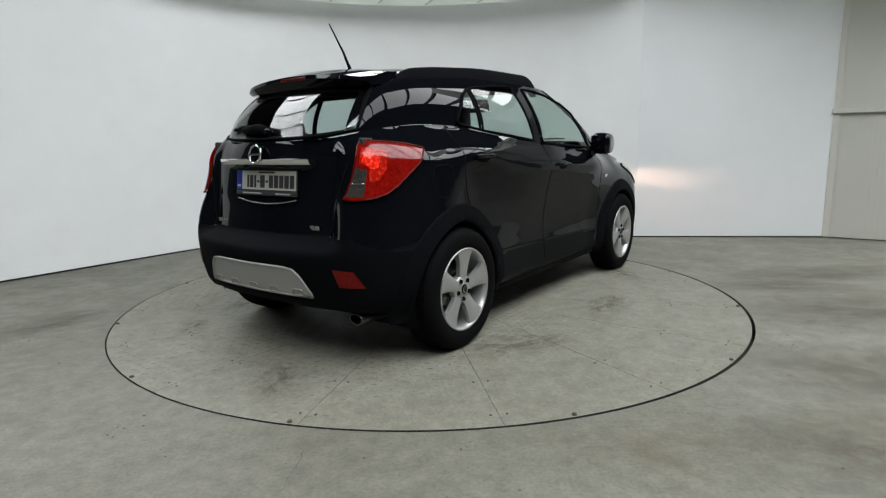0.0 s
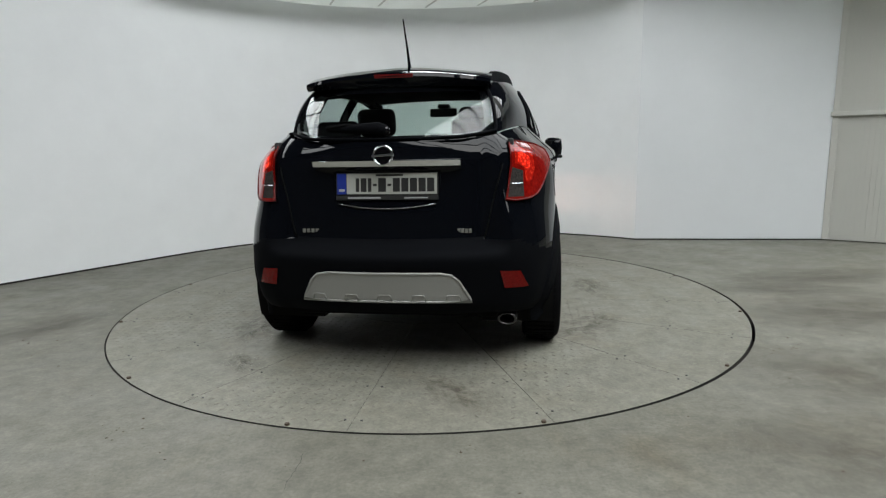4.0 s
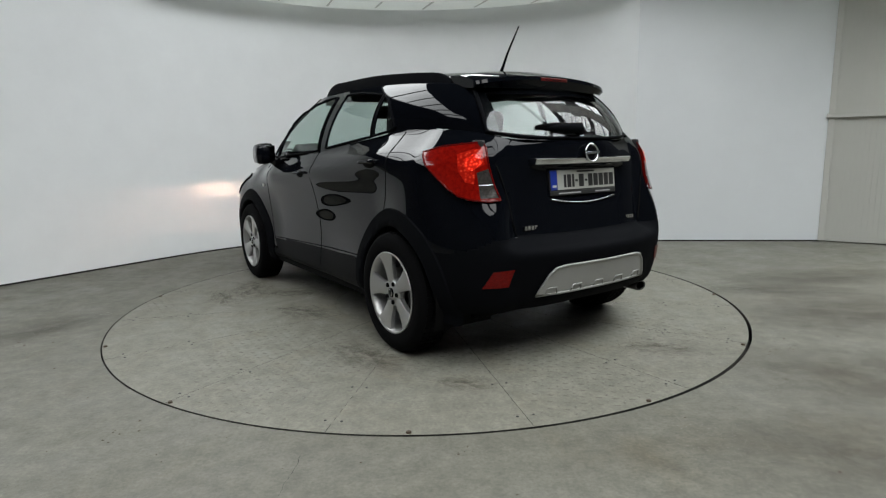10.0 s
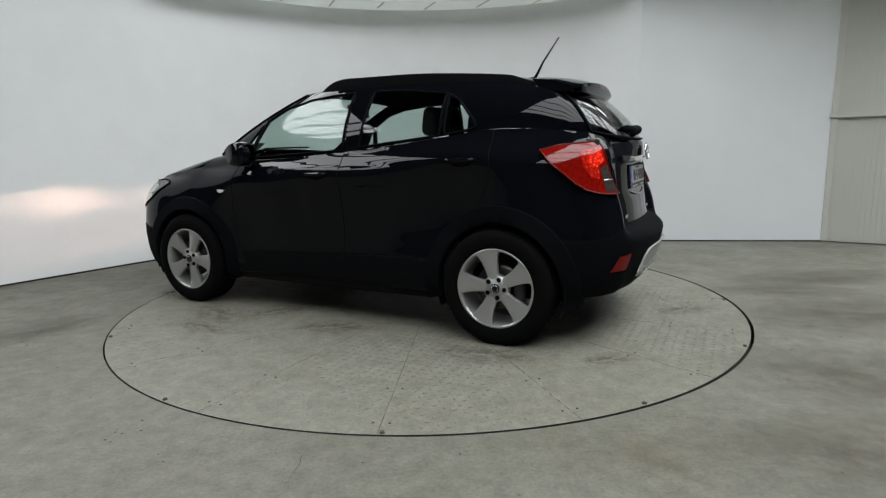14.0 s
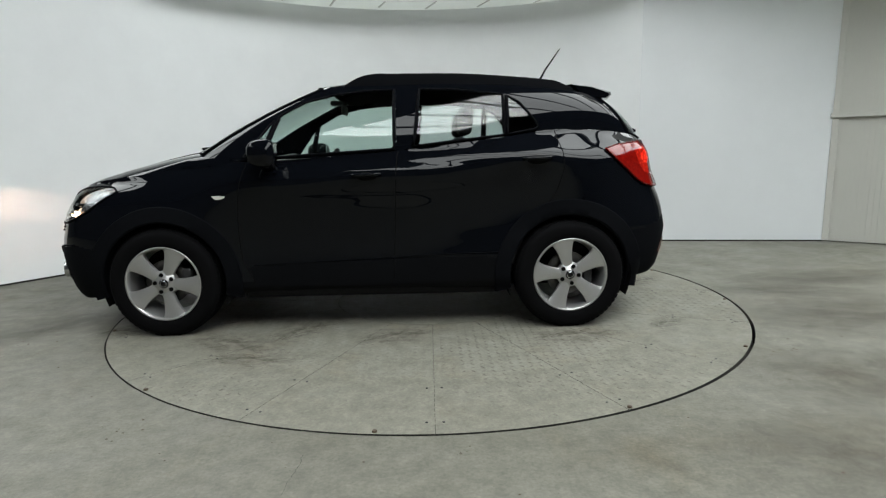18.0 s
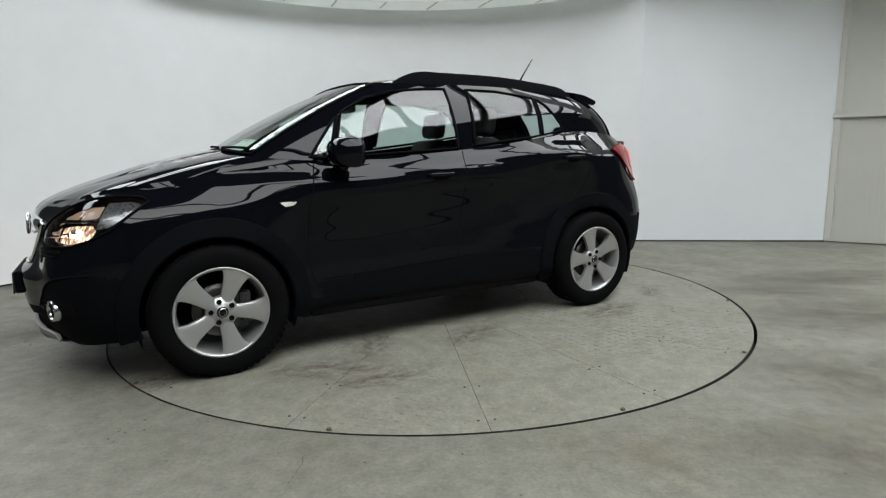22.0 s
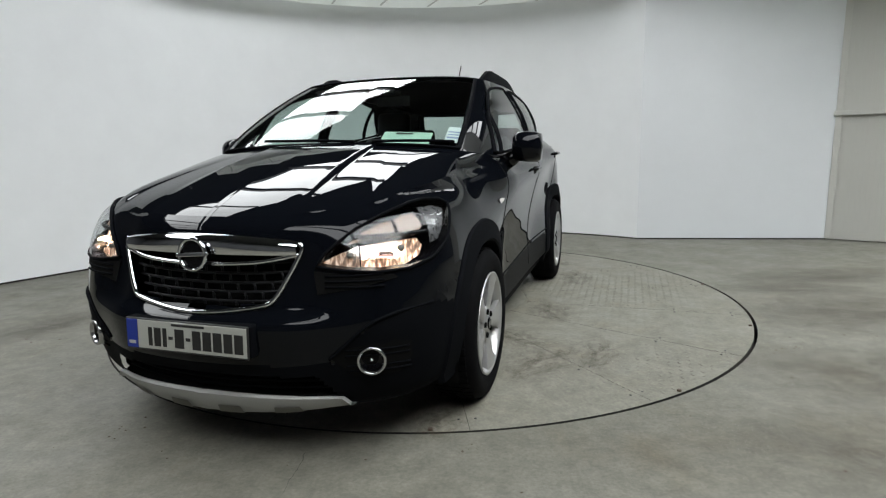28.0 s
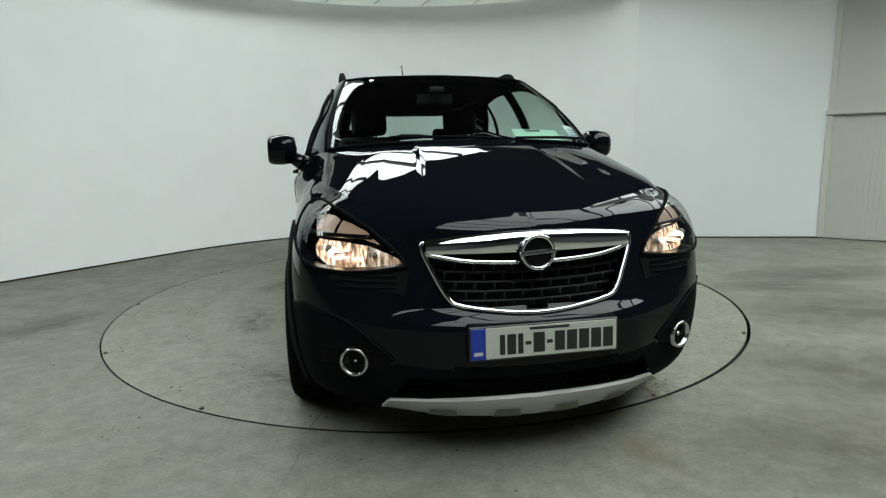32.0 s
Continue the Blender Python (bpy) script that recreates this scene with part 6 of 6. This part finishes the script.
def cabin():
    part("cabin_floor", box_bm(-1.35, 1.30, -0.74, 0.74, 0.34, 0.42, 0.02), M_INNER, car, "black carpet")
    # dashboard
    v, f = [], []
    rows = ((1.46, 1.085), (1.30, 1.105), (1.10, 1.098), (0.98, 1.06), (0.93, 0.98), (0.95, 0.80), (1.05, 0.60))
    for i in range(21):
        y = -0.70 + 1.4 * i / 20
        for x, z in rows:
            hood = 0.035 * math.exp(-((y + 0.37) / 0.16) ** 2) if 0.9 < x < 1.2 and z > 1.0 else 0.0
            v.append((x, y, z + hood))
    k = len(rows)
    f = [(i * k + j, i * k + j + 1, (i + 1) * k + j + 1, (i + 1) * k + j) for i in range(20) for j in range(k - 1)]
    put("dashboard", mesh_from("dashboard", v, f), M_DASH, car, "dark moulded dashboard")
    ring = [(0.80 - 0.055 * math.sin(a), -0.37 + 0.18 * math.cos(a), 0.985 + 0.17 * math.sin(a)) for a in np.linspace(0, 2 * math.pi, 37)[:-1]]
    wheel = put("steering_wheel", mesh_from("steering_wheel", *tube(ring, 0.015, 10, True)), M_DASH, car, "black steering wheel")
    part("wheel_boss", box_bm(0.80, 0.86, -0.43, -0.31, 0.93, 1.02, 0.02), M_DASH, wheel)
    for a in (0.1, math.pi - 0.1, -math.pi / 2):
        put("wheel_spoke", mesh_from("wheel_spoke", *tube([(0.825, -0.37, 0.98), (0.80 - 0.055 * math.sin(a), -0.37 + 0.17 * math.cos(a), 0.985 + 0.16 * math.sin(a))], 0.014, 8)), M_DASH, wheel)
    # seats
    for y in (0.36, -0.36):
        seat = part("front_seat", box_bm(-0.08, 0.46, y - 0.25, y + 0.25, 0.44, 0.62, 0.06, segments=4), M_CLOTH, car, "charcoal cloth front seat", True)
        bm = box_bm(-0.07, 0.07, y - 0.24, y + 0.24, 0.0, 0.66, 0.06, segments=4)
        bm.transform(Matrix.Translation((-0.06, 0, 0.58)) @ pose(0, 0, 0, 0, -15, 0))
        part("backrest", bm, M_CLOTH, seat, "", True)
        bm = box_bm(-0.055, 0.05, y - 0.135, y + 0.135, 0.0, 0.19, 0.045, segments=4)
        bm.transform(Matrix.Translation((-0.235, 0, 1.235)) @ pose(0, 0, 0, 0, -8, 0))
        rest = part("headrest", bm, M_CLOTH, seat, "", True)
        for d in (-0.05, 0.05):
            put("headrest_post", mesh_from("headrest_post", *tube([(-0.225, y + d, 1.16), (-0.235, y + d, 1.26)], 0.006, 8)), M_CHROME, rest)
    bench = part("rear_bench", box_bm(-0.85, -0.38, -0.62, 0.62, 0.44, 0.66, 0.06, segments=4), M_CLOTH, car, "charcoal cloth rear bench", True)
    bm = box_bm(-0.07, 0.07, -0.60, 0.60, 0.0, 0.58, 0.05, segments=4)
    bm.transform(Matrix.Translation((-0.82, 0, 0.60)) @ pose(0, 0, 0, 0, -18, 0))
    part("bench_back", bm, M_CLOTH, bench, "", True)
    for y in (0.40, -0.40):
        bm = box_bm(-0.045, 0.045, y - 0.13, y + 0.13, 0.0, 0.15, 0.04, segments=4)
        bm.transform(Matrix.Translation((-1.005, 0, 1.155)))
        part("headrest", bm, M_CLOTH, bench, "", True)
    part("parcel_shelf", box_bm(-1.42, -1.02, -0.56, 0.56, 1.105, 1.125, 0.008), M_DASH, car, "black parcel shelf")
    for sg in (1, -1):
        part("cargo_trim", box_bm(-1.40, -0.62, min(0.60 * sg, 0.63 * sg), max(0.60 * sg, 0.63 * sg), 0.40, 1.185, 0.01), M_DASH, car, "dark side trim of the boot")
        part("door_trim", box_bm(-0.60, 1.10, min(0.74 * sg, 0.765 * sg), max(0.74 * sg, 0.765 * sg), 0.40, 1.045, 0.01), M_DASH, car, "dark door trim")
    bm = box_bm(-0.012, 0.012, -0.115, 0.115, -0.035, 0.035, 0.012)
    bm.transform(Matrix.Translation((0.62, 0, 1.44)))
    part("interior_mirror", bm, M_DASH, car, "black interior mirror", True)
    part("sensor_box", box_bm(0.60, 0.72, -0.05, 0.05, 1.475, 1.51, 0.015), M_DASH, car)
    piece("headliner", ROOF - np.array([0, 0, 0.035]), -ROOF_N, np.ones((NG - 1, 25), bool), M_LINING, car, "pale roof lining", "both")
    # papers behind the screen
    def screen(s, w, d):
        p = green_point(np.array([abs(s)]), np.array([w]))[0]
        return np.array([p[0] - d, p[1] * (1 if s >= 0 else -1), p[2] - d * 0.4])
    for name, (s0, s1, w0, w1), mat, label in (("paper_slip", (2.58, 2.97, 0.08, 0.25), M_PAPER, "small white printed slip"), ("licence_holder", (1.08, 2.25, 0.03, 0.17), M_GREENPAPER, "pale green document holder")):
        rows = [[screen(a, b, 0.012) for b in np.linspace(w0, w1, 4)] for a in np.linspace(s0, s1, 6)]
        v = [p for r in rows for p in r]
        f = [(i * 4 + j, (i + 1) * 4 + j, (i + 1) * 4 + j + 1, i * 4 + j + 1) for i in range(5) for j in range(3)]
        sheet = put(name, mesh_from(name, v, f), mat, car, label)
        bars = ((0.25, 0.35), (0.45, 0.52), (0.62, 0.70)) if name == "paper_slip" else ((0.80, 0.93),)
        for b0, b1 in bars:
            a0, a1 = (0.1, 0.9) if name == "paper_slip" else (0.25, 0.6)
            q = [screen(s0 + (s1 - s0) * a, w0 + (w1 - w0) * b, 0.009) for a, b in ((a0, b0), (a1, b0), (a1, b1), (a0, b1))]
            put("print_bar", mesh_from("print_bar", q, [(0, 1, 2, 3)], smooth=False), M_INK if name != "paper_slip" else plain("blue_grey_print", (0.25, 0.28, 0.45), 0.6) if "blue_grey_print" not in bpy.data.materials else bpy.data.materials["blue_grey_print"], sheet)
    # windscreen wipers
    for sg, a0, a1 in ((1, 1.0, 2.9), (-1, -0.6, 1.6)):
        pts = []
        for t in np.linspace(0, 1, 8):
            a = (a0 + (a1 - a0) * t)
            p = green_point(np.array([abs(a)]), np.array([0.025 + 0.035 * t]))[0]
            pts.append((p[0] + 0.012, p[1] * (1 if a >= 0 else -1) * sg, p[2] + 0.012))
        put("front_wiper", mesh_from("front_wiper", *tube(pts, 0.008, 6)), M_TRIM, car, "black windscreen wiper")


for _side in (1, -1):
    head_lamp(_side)
    tail_lamp(_side)
front_end()
rear_end()
sides()
cabin()


# ---- the hall round the studio ----
def hall():
    """Walls, roof and glazing bars, in the hall's own axes."""
    def turned(ob):
        ob.matrix_world = HALL
        return ob

    for name, (x0, x1, y0, y1) in (("wall_south", (-15.3, 15.3, -13.8, -13.5)), ("wall_west", (-15.3, -15, -13.5, 12)), ("wall_east", (15, 15.3, -13.5, 12)), ("wall_north", (-15.3, 15.3, 12, 12.3))):
        tagged(turned(part(name, box_bm(x0, x1, y0, y1, 0, ROOF_Z), M_HALL, None)), "dim grey cladding wall of the hall", "wall", "", "structure")
    xs = [-15.0]
    for x0, x1, *_ in STRIPS:
        xs += [x0, x1]
    xs.append(15.0)
    bm = bmesh.new()
    for a, b in zip(xs[::2], xs[1::2]):
        box_bm(a, b, -13.5, 12, ROOF_Z, ROOF_Z + 0.1, bm=bm)
    for x0, x1, _, y0, y1 in STRIPS:
        for a, b in ((-13.5, y0), (y1, 12)):
            box_bm(x0, x1, a, b, ROOF_Z, ROOF_Z + 0.1, bm=bm)
    tagged(turned(part("roof", bm, M_ROOF, None)), "dark sheet roof of the hall with long rooflights", "roof", "", "structure")
    for x0, x1, _, y0, y1 in STRIPS:
        bar = None
        for y in np.arange(-8.6, y1, 2.2):
            m = HALL @ pose((x0 + x1) / 2, y, ROOF_Z)
            if bar is None:
                bar = tagged(part("glazing_bar", box_bm((x0 - x1) / 2, (x1 - x0) / 2, -0.10, 0.10, -0.22, 0.02, 0.01), M_STEEL, None), "dark steel glazing bar across a rooflight", "bar", "glazing bars of the rooflights", "structure")
                bar.matrix_world = m
            else:
                copy_thing(bar, m)


hall()


# ---- what moves: the turntable with the car on it ----
def motions():
    walk(turntable, [(t, pose(0, 0, 0, 0, 0, a)) for t, a in TURN])
    walk(car, [(t, pose(0, 0, 0, 0, 0, a) @ pose(0, CAR_Y, 0)) for t, a in TURN])


motions()
